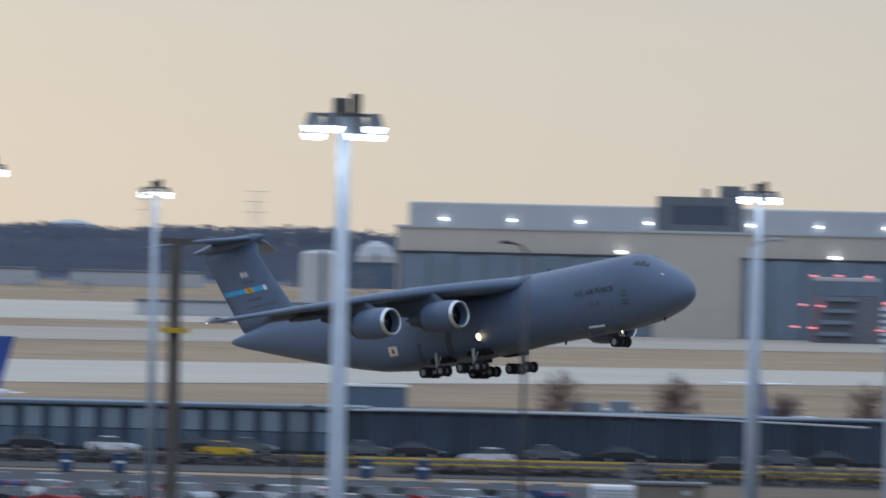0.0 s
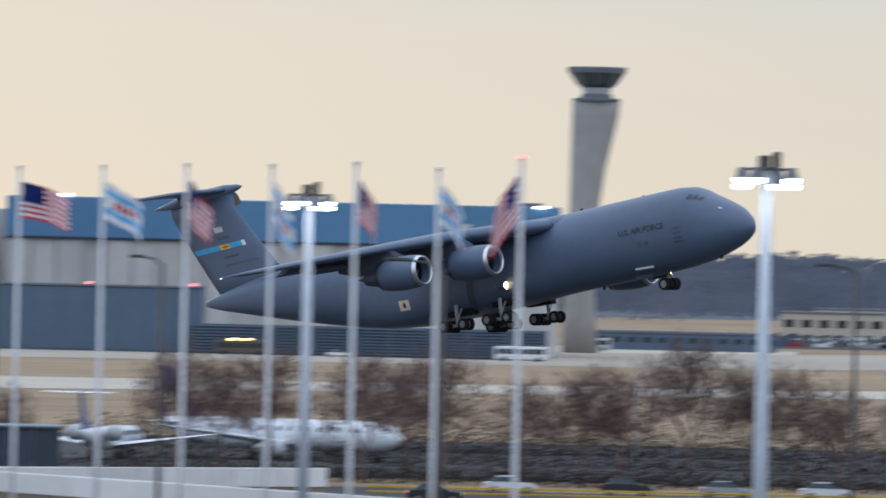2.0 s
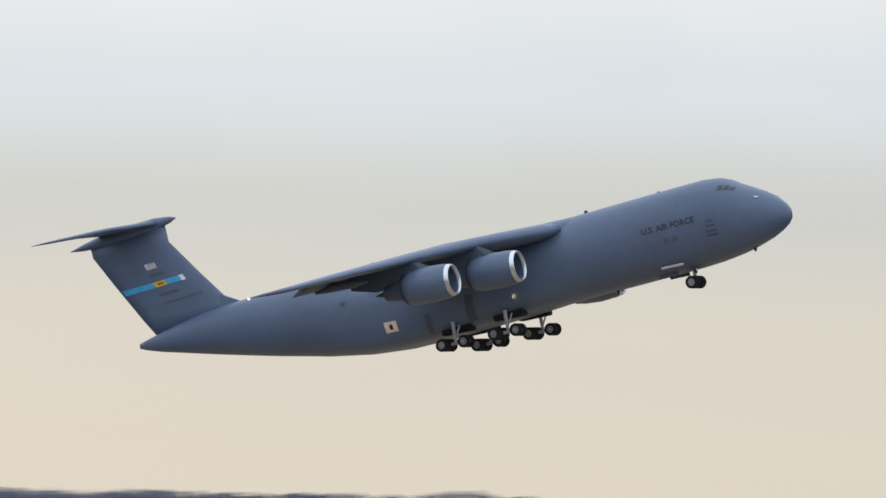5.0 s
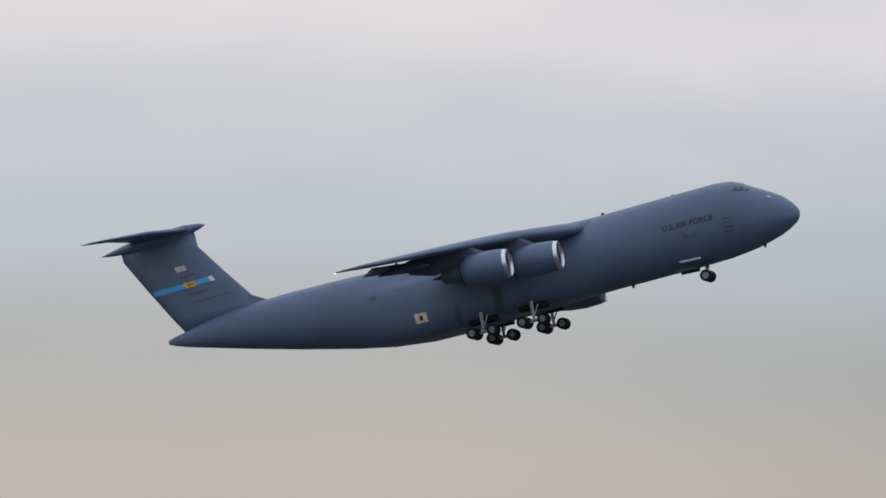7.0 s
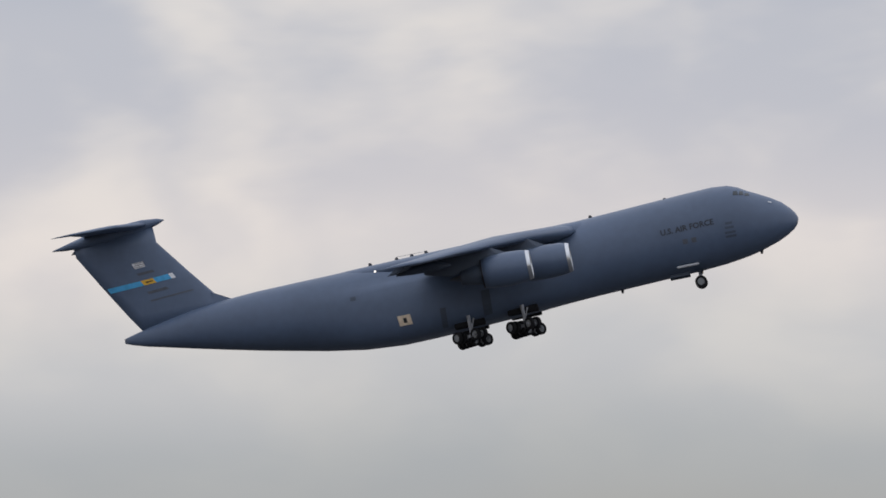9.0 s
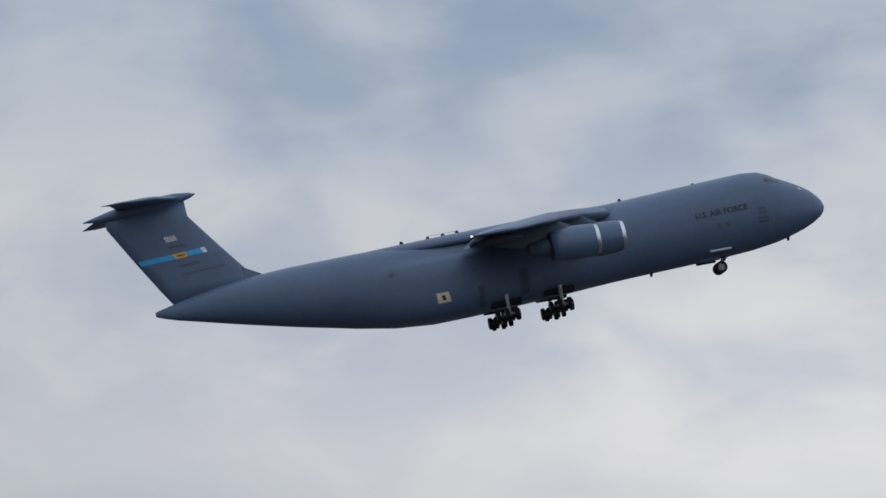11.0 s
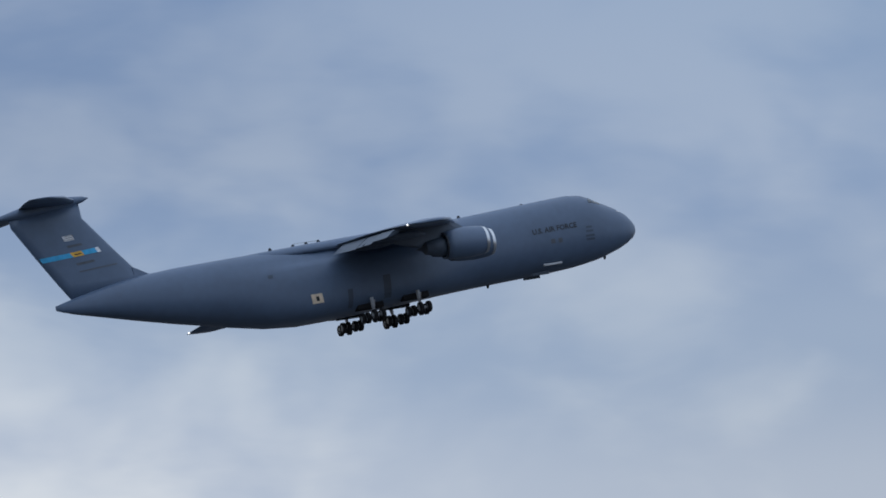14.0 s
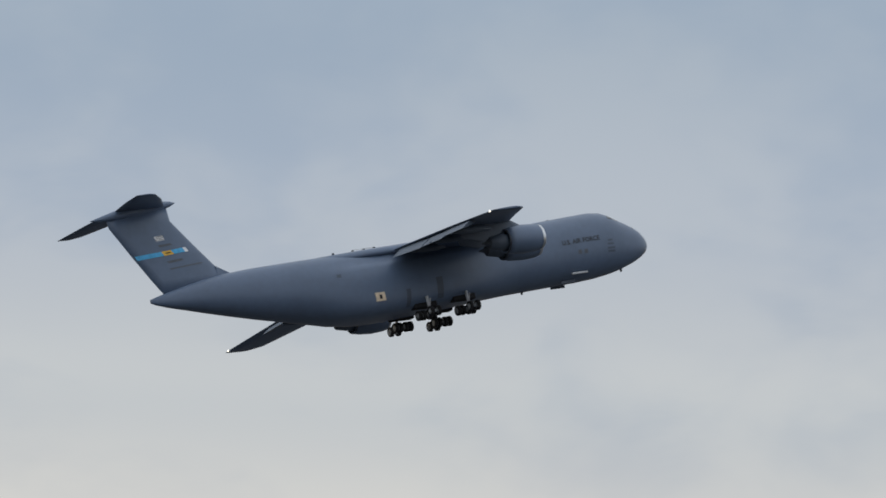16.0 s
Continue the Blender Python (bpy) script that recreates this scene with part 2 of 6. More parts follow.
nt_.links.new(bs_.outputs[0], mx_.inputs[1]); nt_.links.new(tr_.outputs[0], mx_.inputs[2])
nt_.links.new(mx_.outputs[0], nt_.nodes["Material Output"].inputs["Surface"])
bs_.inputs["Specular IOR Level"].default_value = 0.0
M_MULCH = mat("brown_mulch", (0.15, 0.115, 0.08, 1), 0.95, 0, 0.2, 0.3, 0.2)
# shade and haze between the far trees, painted as a dark blue-grey floor
M_WOODF = mat("woods_gap_dark", (0.12, 0.13, 0.155, 1), 0.95, 0, 0.2, 0.05, 0.2)
M_FARW = mat("weathered_far_cladding", (0.42, 0.43, 0.45, 1), 0.8, 0, 0.05, 0.1, 0.12)
M_SIGN = mat("sign_blue", srgb(22, 112, 205), 0.5, 0, 0.03)
M_BIN = mat("bin_blue", (0.025, 0.055, 0.13, 1), 0.6)
M_JET = mat("jet_white", (0.72, 0.74, 0.78, 1), 0.3, 0, 0.04, 1, 0.05)
M_JETB = mat("jet_blue", (0.03, 0.07, 0.30, 1), 0.35)
M_TEAL = mat("jet_ice_blue", (0.50, 0.66, 0.74, 1), 0.35)
CAR_COLS = [mat("car_white", (0.7, 0.7, 0.71, 1), 0.3), mat("car_silver", (0.38, 0.4, 0.42, 1), 0.3, 0.4),
            mat("car_black", (0.025, 0.025, 0.03, 1), 0.25), mat("car_blue", (0.05, 0.09, 0.2, 1), 0.3),
            mat("car_red", (0.32, 0.02, 0.025, 1), 0.3), mat("car_grey", (0.13, 0.14, 0.15, 1), 0.3, 0.3)]
G_FLOOD = glow("flood_white", (0.95, 0.97, 1.0, 1), 9)
G_WALLP = glow("wallpack_white", (1.0, 0.98, 0.9, 1), 6)
G_WARM = glow("landing_light", (1.0, 0.66, 0.3, 1), 45)
G_HALO = glow("glare_halo", (1.0, 0.4, 0.1, 1), 1.3)
G_TIP = glow("tip_light", (1.0, 0.9, 0.78, 1), 2.4)
G_RED = glow("red_beacon", (1.0, 0.05, 0.06, 1), 1.8)
G_AMBER = glow("sodium_amber", (1.0, 0.62, 0.18, 1), 7)

# ---- mesh helpers ----


def part(name, bm, material, parent=None, label="", smooth=False, kind=""):
    me = bpy.data.meshes.new(name)
    bmesh.ops.recalc_face_normals(bm, faces=bm.faces)
    bm.to_mesh(me)
    bm.free()
    for m in (material if isinstance(material, (list, tuple)) else [material]):
        me.materials.append(m)
    if smooth:
        for p in me.polygons:
            p.use_smooth = True
    ob = new(name, me)
    ob.parent = parent
    return tagged(ob, label, kind=kind)


def thing(name, label, category, m=None, group="", kind=""):
    ob = new(name)
    ob.empty_display_size = 0.5
    if m is not None:
        ob.matrix_world = m
    return tagged(ob, label, category, group, kind)


def B():
    return bmesh.new()


def box(bm, x0, x1, y0, y1, z0, z1, mi=0, bevel=0.0):
    vs = [bm.verts.new(p) for p in ((x0, y0, z0), (x1, y0, z0), (x1, y1, z0), (x0, y1, z0),
                                    (x0, y0, z1), (x1, y0, z1), (x1, y1, z1), (x0, y1, z1))]
    fs = [bm.faces.new([vs[i] for i in f]) for f in ((3, 2, 1, 0), (4, 5, 6, 7), (0, 1, 5, 4), (1, 2, 6, 5), (2, 3, 7, 6), (3, 0, 4, 7))]
    for f in fs:
        f.material_index = mi
    if bevel:
        es = list({e for f in fs for e in f.edges})
        bmesh.ops.bevel(bm, geom=es, offset=bevel, segments=1, affect="EDGES")
    return bm


def loft(bm, rings, cap=True, mi=0, closed=True):
    """Skin a row of rings of equal count."""
    rows = [[bm.verts.new(p) for p in r] for r in rings]
    n = len(rows[0])
    for a, b in zip(rows, rows[1:]):
        for i in range(n if closed else n - 1):
            j = (i + 1) % n
            f = bm.faces.new((a[i], a[j], b[j], b[i]))
            f.material_index = mi
    if cap:
        for r in (rows[0], rows[-1]):
            bm.faces.new(r).material_index = mi
    return bm


def tube(bm, p0, p1, r0, r1, n=8, mi=0, cap=True):
    p0, p1 = Vector(p0), Vector(p1)
    q = (p1 - p0).to_track_quat("Z", "Y")
    ring = lambda c, r: [c + q @ Vector((r * math.cos(2 * math.pi * i / n), r * math.sin(2 * math.pi * i / n), 0)) for i in range(n)]
    return loft(bm, [ring(p0, r0), ring(p1, r1)], cap, mi)


def lathe_x(bm, prof, c=(0, 0, 0), n=24, mi=0, cap=True):
    """Revolve (x, radius) pairs about a line along x through c."""
    cx, cy, cz = c
    return loft(bm, [[(cx + x, cy + r * math.cos(2 * math.pi * i / n), cz + r * math.sin(2 * math.pi * i / n)) for i in range(n)]
                     for x, r in prof], cap, mi)


# ---- the transport aircraft ----
# body space: nose tip at the origin, x forward, y to port, z up
FUSE = [(0.1, 0.12, -0.12, 0.12), (-0.1, 0.62, -0.6, 0.65), (-0.5, 1.15, -1.02, 1.2), (-1.3, 1.95, -1.5, 1.85), (-2.3, 2.6, -1.95, 2.35),
        (-3.4, 3.2, -2.3, 2.7), (-4.5, 3.75, -2.62, 3.0), (-5.4, 4.3, -2.82, 3.2), (-6.4, 4.68, -2.98, 3.35), (-8.0, 4.83, -3.2, 3.5),
        (-11, 4.7, -3.42, 3.58), (-14.3, 4.53, -3.55, 3.6), (-20.6, 4.2, -3.8, 3.6), (-25, 4.0, -4.0, 3.6), (-30, 3.95, -4.3, 3.6),
        (-38, 3.8, -4.75, 3.6), (-42, 3.72, -4.85, 3.6), (-46, 3.65, -4.6, 3.55), (-50, 3.58, -3.98, 3.35), (-56, 3.45, -2.75, 2.85),
        (-60, 3.2, -1.85, 2.3), (-63, 2.85, -1.15, 1.75), (-66, 2.3, -0.42, 1.15), (-68, 1.85, 0.05, 0.7), (-69.5, 1.5, 0.5, 0.32), (-70.3, 1.28, 0.8, 0.06)]


def fuse_at(x):
    for a, b in zip(FUSE, FUSE[1:]):
        if b[0] <= x <= a[0]:
            k = (x - a[0]) / (b[0] - a[0])
            return [a[i] + k * (b[i] - a[i]) for i in (1, 2, 3)]
    return [0.1, -0.1, 0.1]


def bulge(x):
    """How far the flanks swell for the wheel bays, 0 to 1."""
    def ease(k):
        k = min(1.0, max(0.0, k))
        return k * k * (3 - 2 * k)
    return ease((-21.0 - x) / 9.0) * ease((x + 52.0) / 12.0)


def section(x, t, b, h, n):
    """One ring of the fuselage, boxier below where the wheel bays swell it."""
    c, r, k = (t + b) / 2, (t - b) / 2, bulge(x)
    ring = []
    for i in range(n):
        a = 2 * math.pi * i / n
        ca, sa = math.cos(a), math.sin(a)
        low = k if sa < 0 else k * max(0.0, 1 - sa * 2.2)
        p = 2.3 + 1.9 * low
        ring.append((x, (h + 0.62 * low) * math.copysign(abs(ca) ** (2 / p), ca), c + r * math.copysign(abs(sa) ** (2 / p), sa)))
    return ring


def skin_y(x, z):
    """Half-width of the fuselage at that station and height."""
    t, b, h = fuse_at(x)
    ring = sorted((q[2], q[1]) for q in section(x, t, b, h, 96) if q[1] >= -1e-6)
    return float(np.interp(z, [q[0] for q in ring], [q[1] for q in ring]))


def wing_rings(stations):
    """stations: (y, x of the leading edge, chord, z, thickness)."""
    foil = [(0, 0), (0.03, 0.32), (0.12, 0.5), (0.35, 0.55), (0.65, 0.36), (1, 0.03), (1, -0.03), (0.65, -0.26), (0.35, -0.42), (0.12, -0.38), (0.03, -0.22)]
    return [[(x - c * u, y, z + c * th * w) for u, w in foil] for y, x, c, z, th in stations]


def plate_on_side(bm, x0, x1, z0, z1, off=0.03, slant=0.0, mi=0, n=6):
    rows = []
    for i in range(n + 1):
        z = z0 + (z1 - z0) * i / n
        rows.append([bm.verts.new((x + slant * (z - z0), -(skin_y(x, z) + off), z)) for x in (x0, (x0 + x1) / 2, x1)])
    for a, b in zip(rows, rows[1:]):
        for i in range(2):
            bm.faces.new((a[i], a[i + 1], b[i + 1], b[i])).material_index = mi


def wheel(name, c, r, w, parent):
    bm = B()
    x, y, z = c
    n = 20
    prof = [(-w / 2, r * 0.6), (-w / 2, r * 0.88), (-w * 0.36, r), (w * 0.36, r), (w / 2, r * 0.88), (w / 2, r * 0.6)]
    loft(bm, [[(x + q * math.cos(2 * math.pi * i / n), y + a, z + q * math.sin(2 * math.pi * i / n)) for i in range(n)] for a, q in prof], cap=False)
    rim = [(-w * 0.42, r * 0.15), (-w * 0.36, r * 0.6), (w * 0.36, r * 0.6), (w * 0.42, r * 0.15)]
    loft(bm, [[(x + q * math.cos(2 * math.pi * i / n), y + a, z + q * math.sin(2 * math.pi * i / n)) for i in range(n)] for a, q in rim], mi=1)
    return part(name, bm, [M_TYRE, M_RIM], parent, smooth=False)


def text_on_side(words, x0, z0, size, slope, parent, name):
    cu = bpy.data.curves.new("lettering", "FONT")
    cu.body, cu.size, cu.resolution_u, cu.offset = words, size, 2, 0.022
    tmp = new("lettering", cu)
    bpy.context.view_layer.update()
    me = bpy.data.meshes.new_from_object(tmp.evaluated_get(bpy.context.evaluated_depsgraph_get()))
    bpy.data.objects.remove(tmp)
    for v in me.vertices:
        x, z = x0 + v.co.x, z0 + v.co.y + slope * v.co.x
        v.co = (x, -(skin_y(x, z) + 0.03), z)
    me.materials.clear()
    me.materials.append(M_DARK)
    ob = new(name, me)
    ob.parent = parent
    return ob


def make_transport():
    root = thing("transport_aircraft", "large grey four-engined military transport with a T-tail, wheels down, climbing", "aircraft")
    # fuselage
    bm = B()
    xs = sorted({q[0] for q in FUSE} | {-21.0 - 1.5 * i for i in range(22)}, reverse=True)
    rings = [section(x, *fuse_at(x), 48) for x in xs]
    loft(bm, rings)
    part("fuselage", bm, M_SKIN, root, smooth=True)
    # wing box fairing over the back
    bm = B()
    fr = []
    for x, hw, zt in ((-19.5, 0.6, 4.0), (-21.5, 2.4, 4.12), (-24, 3.3, 4.1), (-33, 3.4, 4.0), (-40, 3.1, 3.85), (-46, 2.0, 3.7), (-50, 0.6, 3.55)):
        fr.append([(x, hw * math.cos(math.pi * i / 12), 2.6 + (zt - 2.6) * math.sin(math.pi * i / 12) ** 0.7) for i in range(13)])
    loft(bm, fr)
    part("wing_fairing", bm, M_SKIN, root, smooth=True)
    # flight deck glazing
    for k, (x0, x1, z0, z1) in enumerate(((-6.0, -5.45, 3.35, 3.85), (-5.38, -4.9, 3.25, 3.72), (-4.83, -4.35, 3.1, 3.45))):
        for s in (-1, 1):
            bm = B()
            q = [(x0, z0 + 0.05), (x1, z0), (x1 - 0.05, z1 - 0.02), (x0 + 0.1, z1)]
            pq = [Vector(e) for e in q]
            g = []
            for j in range(5):
                ends = pq[0].lerp(pq[3], j / 4), pq[1].lerp(pq[2], j / 4)
                line = [ends[0].lerp(ends[1], i / 4) for i in range(5)]
                g.append([bm.verts.new((e.x, s * (skin_y(e.x, e.y) + 0.05), e.y)) for e in line])
            for a, b in zip(g, g[1:]):
                for i in range(4):
                    bm.faces.new((a[i], a[i + 1], b[i + 1], b[i]))
            part("cockpit_window", bm, M_GLASS, root, "dark flight deck window pane" if k == 0 else "")
    for s in (-1, 1):
        bm = B()
        plate = [(-2.55, 2.15), (-2.2, 2.0), (-2.3, 1.93), (-2.65, 2.08)]
        bm.faces.new([bm.verts.new((x, s * (skin_y(x, z) * 0.97 + 0.2), z)) for x, z in plate])
        part("refuel_marking", bm, M_WHITE, root, "white marking near the nose")
    # wheel bays
    for s in (-1, 1):
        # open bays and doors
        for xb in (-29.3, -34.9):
            # solid tyre-black box paints the shade inside the open bay
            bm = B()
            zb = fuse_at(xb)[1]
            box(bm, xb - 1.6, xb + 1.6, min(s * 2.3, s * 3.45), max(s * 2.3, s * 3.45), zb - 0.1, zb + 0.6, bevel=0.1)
            part("wheel_bay", bm, M_TYRE, root, "dark box painting the shade of an open wheel bay")
    # side air inlet and service panel
    bm = B()
    plate_on_side(bm, -41.95, -40.6, -3.3, -2.25, 0.03, -0.1)
    pan = part("service_panel", bm, M_CREAM, root, "cream square panel")
    bm = B()
    plate_on_side(bm, -41.45, -41.1, -3.05, -2.55, 0.06, -0.1)
    part("opening", bm, M_FAN, pan)
    # flat plates, the dark inside the open slots put into their colour
    for x0, x1, z0, z1 in ((-33.3, -32.4, -4.3, -1.3), (-37.7, -37.1, -4.3, -2.3)):
        bm = B()
        plate_on_side(bm, x0, x1, z0, z1, 0.03, 0.05)
        part("pod_slot", bm, M_SKIN_D, root, "dark plate painting the shade of an upright slot between wheel doors")
    bm = B()
    plate_on_side(bm, -46.45, -45.9, 0.25, 0.65)
    part("roundel", bm, M_SKIN_D, root, "small dark marking")
    for z, x0, x1 in ((0.05, -7.4, -6.5), (-0.45, -7.5, -6.4), (-0.85, -7.5, -6.4), (0.5, -7.3, -6.6)):
        bm = B()
        plate_on_side(bm, x0, x1, z, z + 0.22, n=2)
        part("stencil", bm, M_SKIN_D, root, "dark stencilled bar")
    for x0 in (-11.9, -11.0):
        bm = B()
        plate_on_side(bm, x0, x0 + 0.5, -0.65, -0.15, n=2)
        part("stencil", bm, M_FAINT, root)
    text_on_side("U.S. AIR FORCE", -14.0, 0.62, 0.82, 0.03, root, "lettering")
    # aerials along the back
    for x, z, h in ((-20.84, 4.15, 0.32), (-13.0, 4.6, 0.12), (-38.1, 3.9, 0.3), (-39.6, 3.85, 0.3), (-41.2, 3.8, 0.3), (-44.0, 3.75, 0.32)):
        bm = B()
        loft(bm, [[(x - 0.25, -0.05, z - 0.1), (x + 0.3, -0.05, z - 0.1), (x + 0.3, 0.05, z - 0.1), (x - 0.25, 0.05, z - 0.1)],
                  [(x - 0.12, -0.04, z + h), (x + 0.1, -0.04, z + h), (x + 0.1, 0.04, z + h), (x - 0.12, 0.04, z + h)]])
        part("aerial", bm, M_DARK, root)
    bm = B(); box(bm, -41.2, -38.1, -0.02, 0.02, 4.12, 4.155); part("aerial_bar", bm, M_RIM, root)
    for x in (-4.2, -19.0):
        bm = B()
        z = fuse_at(x)[1]
        loft(bm, [[(x - 0.2, -0.05, z + 0.1), (x + 0.2, -0.05, z + 0.1), (x + 0.2, 0.05, z + 0.1), (x - 0.2, 0.05, z + 0.1)],
                  [(x - 0.15, -0.03, z - 0.35), (x + 0.05, -0.03, z - 0.35), (x + 0.05, 0.03, z - 0.35), (x - 0.15, 0.03, z - 0.35)]])
        part("aerial", bm, M_DARK, root)
    lamps = []
    # wings, flaps, engines
    for s in (-1, 1):
        bm = B()
        st = [(s * 2.4, -22.3, 15.0, 2.95, 0.12), (s * 4.0, -23.0, 14.3, 2.9, 0.12), (s * 12.2, -26.9, 10.5, 2.4, 0.13), (s * 19.0, -30.2, 8.5, 1.72, 0.12),
              (s * 26.0, -33.6, 6.5, 0.95, 0.11), (s * 32.6, -36.8, 4.9, 0.15, 0.1), (s * 33.9, -38.2, 3.5, 0.05, 0.07)]
        loft(bm, wing_rings(st))
        w = part("wing", bm, M_SKIN, root, smooth=True)
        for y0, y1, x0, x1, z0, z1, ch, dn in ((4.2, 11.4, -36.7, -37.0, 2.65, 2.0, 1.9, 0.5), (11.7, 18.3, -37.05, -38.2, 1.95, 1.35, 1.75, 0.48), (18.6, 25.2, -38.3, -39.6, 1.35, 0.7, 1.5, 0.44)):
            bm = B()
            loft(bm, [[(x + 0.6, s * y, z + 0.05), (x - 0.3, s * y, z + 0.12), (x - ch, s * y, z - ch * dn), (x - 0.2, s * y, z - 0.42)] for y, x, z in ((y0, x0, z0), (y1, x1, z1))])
            # flaps take the darker grey, underwing shade put into their colour
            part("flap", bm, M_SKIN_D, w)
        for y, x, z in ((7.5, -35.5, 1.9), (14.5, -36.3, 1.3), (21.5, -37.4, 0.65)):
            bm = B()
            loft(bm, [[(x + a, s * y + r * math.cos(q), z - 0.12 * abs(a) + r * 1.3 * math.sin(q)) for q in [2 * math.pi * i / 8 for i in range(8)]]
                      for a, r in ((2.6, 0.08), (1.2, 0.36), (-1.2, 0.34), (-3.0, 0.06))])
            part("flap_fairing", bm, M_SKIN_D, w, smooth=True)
        bm = B()
        box(bm, -41.85, -41.67, s * 33.0 - 0.08, s * 33.0 + 0.08, 0.02, 0.19, bevel=0.03)
        part("tip_light", bm, G_TIP, w, "lit white wingtip lamp")
        for y, xl, zc in ((12.3, -23.1, -0.45), (19.2, -26.9, -1.0)):
            c = (xl, s * y, zc)
            bm = B()
            lathe_x(bm, [(-0.12, 1.44), (-0.8, 1.63), (-2.4, 1.74), (-4.2, 1.62), (-5.1, 1.42), (-5.1, 1.32), (-3.5, 1.28), (-1.2, 1.25), (-0.35, 1.26)], c, 28, cap=False)
            eng = part("engine", bm, M_SKIN, root, smooth=True)
            bm = B()
            lathe_x(bm, [(-0.35, 1.26), (-0.08, 1.29), (0.0, 1.36), (-0.03, 1.44), (-0.14, 1.465), (-0.4, 1.545)], c, 28, cap=False)
            part("intake_lip", bm, M_LIP, eng, "bright bare metal intake lip", smooth=True)
            bm = B()
            lathe_x(bm, [(-1.25, 1.25), (-1.2, 0.34), (-0.7, 0.04)], c, 28)
            part("fan", bm, M_FAN, eng, "dark fan face", smooth=True)
            bm = B()
            lathe_x(bm, [(-4.95, 1.475), (-4.97, 1.49), (-5.08, 1.46), (-5.1, 1.43)], c, 28, cap=False)
            part("nozzle_rim", bm, M_FAN, eng, smooth=True)
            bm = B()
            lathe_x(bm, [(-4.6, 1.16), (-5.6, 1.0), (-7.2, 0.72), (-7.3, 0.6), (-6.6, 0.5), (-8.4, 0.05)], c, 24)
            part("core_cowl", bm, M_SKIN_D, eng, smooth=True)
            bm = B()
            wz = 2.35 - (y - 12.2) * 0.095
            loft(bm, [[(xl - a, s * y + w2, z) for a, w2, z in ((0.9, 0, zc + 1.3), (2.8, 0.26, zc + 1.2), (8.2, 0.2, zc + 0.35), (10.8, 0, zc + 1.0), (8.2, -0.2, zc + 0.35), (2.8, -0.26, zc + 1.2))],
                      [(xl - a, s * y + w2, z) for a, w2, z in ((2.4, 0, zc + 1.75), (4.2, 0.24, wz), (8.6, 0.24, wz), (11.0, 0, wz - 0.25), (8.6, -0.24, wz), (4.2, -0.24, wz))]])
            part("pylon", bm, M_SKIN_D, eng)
        # landing light in the fairing nose, facing forward
        bm = B()
        lathe_x(bm, [(-28.3, 0.3), (-28.23, 0.24), (-28.19, 0.12), (-28.18, 0.02)], (0, s * 4.15, -2.4), 14)
        ll = part("landing_light", bm, G_WARM, root, "glaring warm landing light")
        lamps.append((ll, s))
        bm = B()
        lathe_x(bm, [(-29.3, 0.1), (-28.8, 0.35), (-28.12, 0.42), (-28.12, 0.4)], (0, s * 4.15, -2.4), 16, cap=False)
        part("lamp_housing", bm, M_SKIN, ll, smooth=True)
        # glowing ring added to paint the amber halo of glare round the lamp
        bm = B()
        lathe_x(bm, [(-28.32, 0.3), (-28.24, 0.35), (-28.16, 0.39)], (0, s * 4.15, -2.4), 16, cap=False)
        part("halo_ring", bm, G_HALO, ll, "amber glowing ring painting the lamp's halo")
    # tail
    bm = B()
    fin = []
    for z, x0, x1, th in ((1.6, -57.8, -68.2, 0.5), (3.4, -59.7, -69.4, 0.5), (7.0, -62.55, -71.6, 0.44), (10.5, -65.2, -73.65, 0.4), (12.2, -65.3, -73.8, 0.42)):
        c = x0 - x1
        half = ((0.02, 0.15), (0.06, 0.28), (0.15, 0.42), (0.3, 0.5), (0.5, 0.455), (0.7, 0.36), (0.86, 0.19), (1, 0.02))
        fin.append([(x0, 0, z)] + [(x0 - c * u, th * 2 * w, z) for u, w in half] + [(x0 - c * u, -th * 2 * w, z) for u, w in reversed(half)])
    loft(bm, fin)
    finob = part("fin", bm, M_SKIN, root, smooth=True)
    bm = B()
    loft(bm, [[(-58.6, 0.05, 3.0), (-58.6, -0.05, 3.0), (-58.6, -0.05, 3.24), (-58.6, 0.05, 3.24)],
              [(-60.6, 0.42, 2.6), (-60.6, -0.42, 2.6), (-60.6, -0.3, 4.3), (-60.6, 0.3, 4.3)]])
    part("fin_fillet", bm, M_SKIN, finob)
    bm = B()
    loft(bm, [[(x, r * math.cos(a), z + r * math.sin(a)) for a in [2 * math.pi * i / 16 for i in range(16)]]
              for x, z, r in ((-64.0, 12.62, 0.04), (-64.7, 12.57, 0.32), (-66.3, 12.45, 0.6), (-69.2, 12.2, 0.72), (-72.3, 11.95, 0.62), (-74.6, 11.72, 0.3), (-75.97, 11.63, 0.03))])
    part("bullet_fairing", bm, M_SKIN, finob, smooth=True)
    for s in (-1, 1):
        bm = B()
        loft(bm, wing_rings([(s * 0.2, -65.6, 6.8, 12.45, 0.11), (s * 5.0, -68.6, 4.9, 12.35, 0.1), (s * 9.6, -71.9, 2.9, 11.95, 0.09), (s * 10.45, -73.0, 2.0, 11.9, 0.06)]))
        part("tailplane", bm, M_SKIN, finob, smooth=True)

    def on_fin(x, z):
        k = (z - 3.4) / 7.1
        x0, x1 = -59.7 - 5.5 * k, -69.4 - 4.25 * k
        u = (x0 - x) / (x0 - x1)
        th = 0.5 - 0.1 * k
        half = np.interp(u, [0, 0.02, 0.06, 0.15, 0.3, 0.5, 0.7, 0.86, 1], [0, 0.15, 0.28, 0.42, 0.5, 0.455, 0.36, 0.19, 0.02]) * th * 2
        return (x, -(float(half) + 0.03), z)

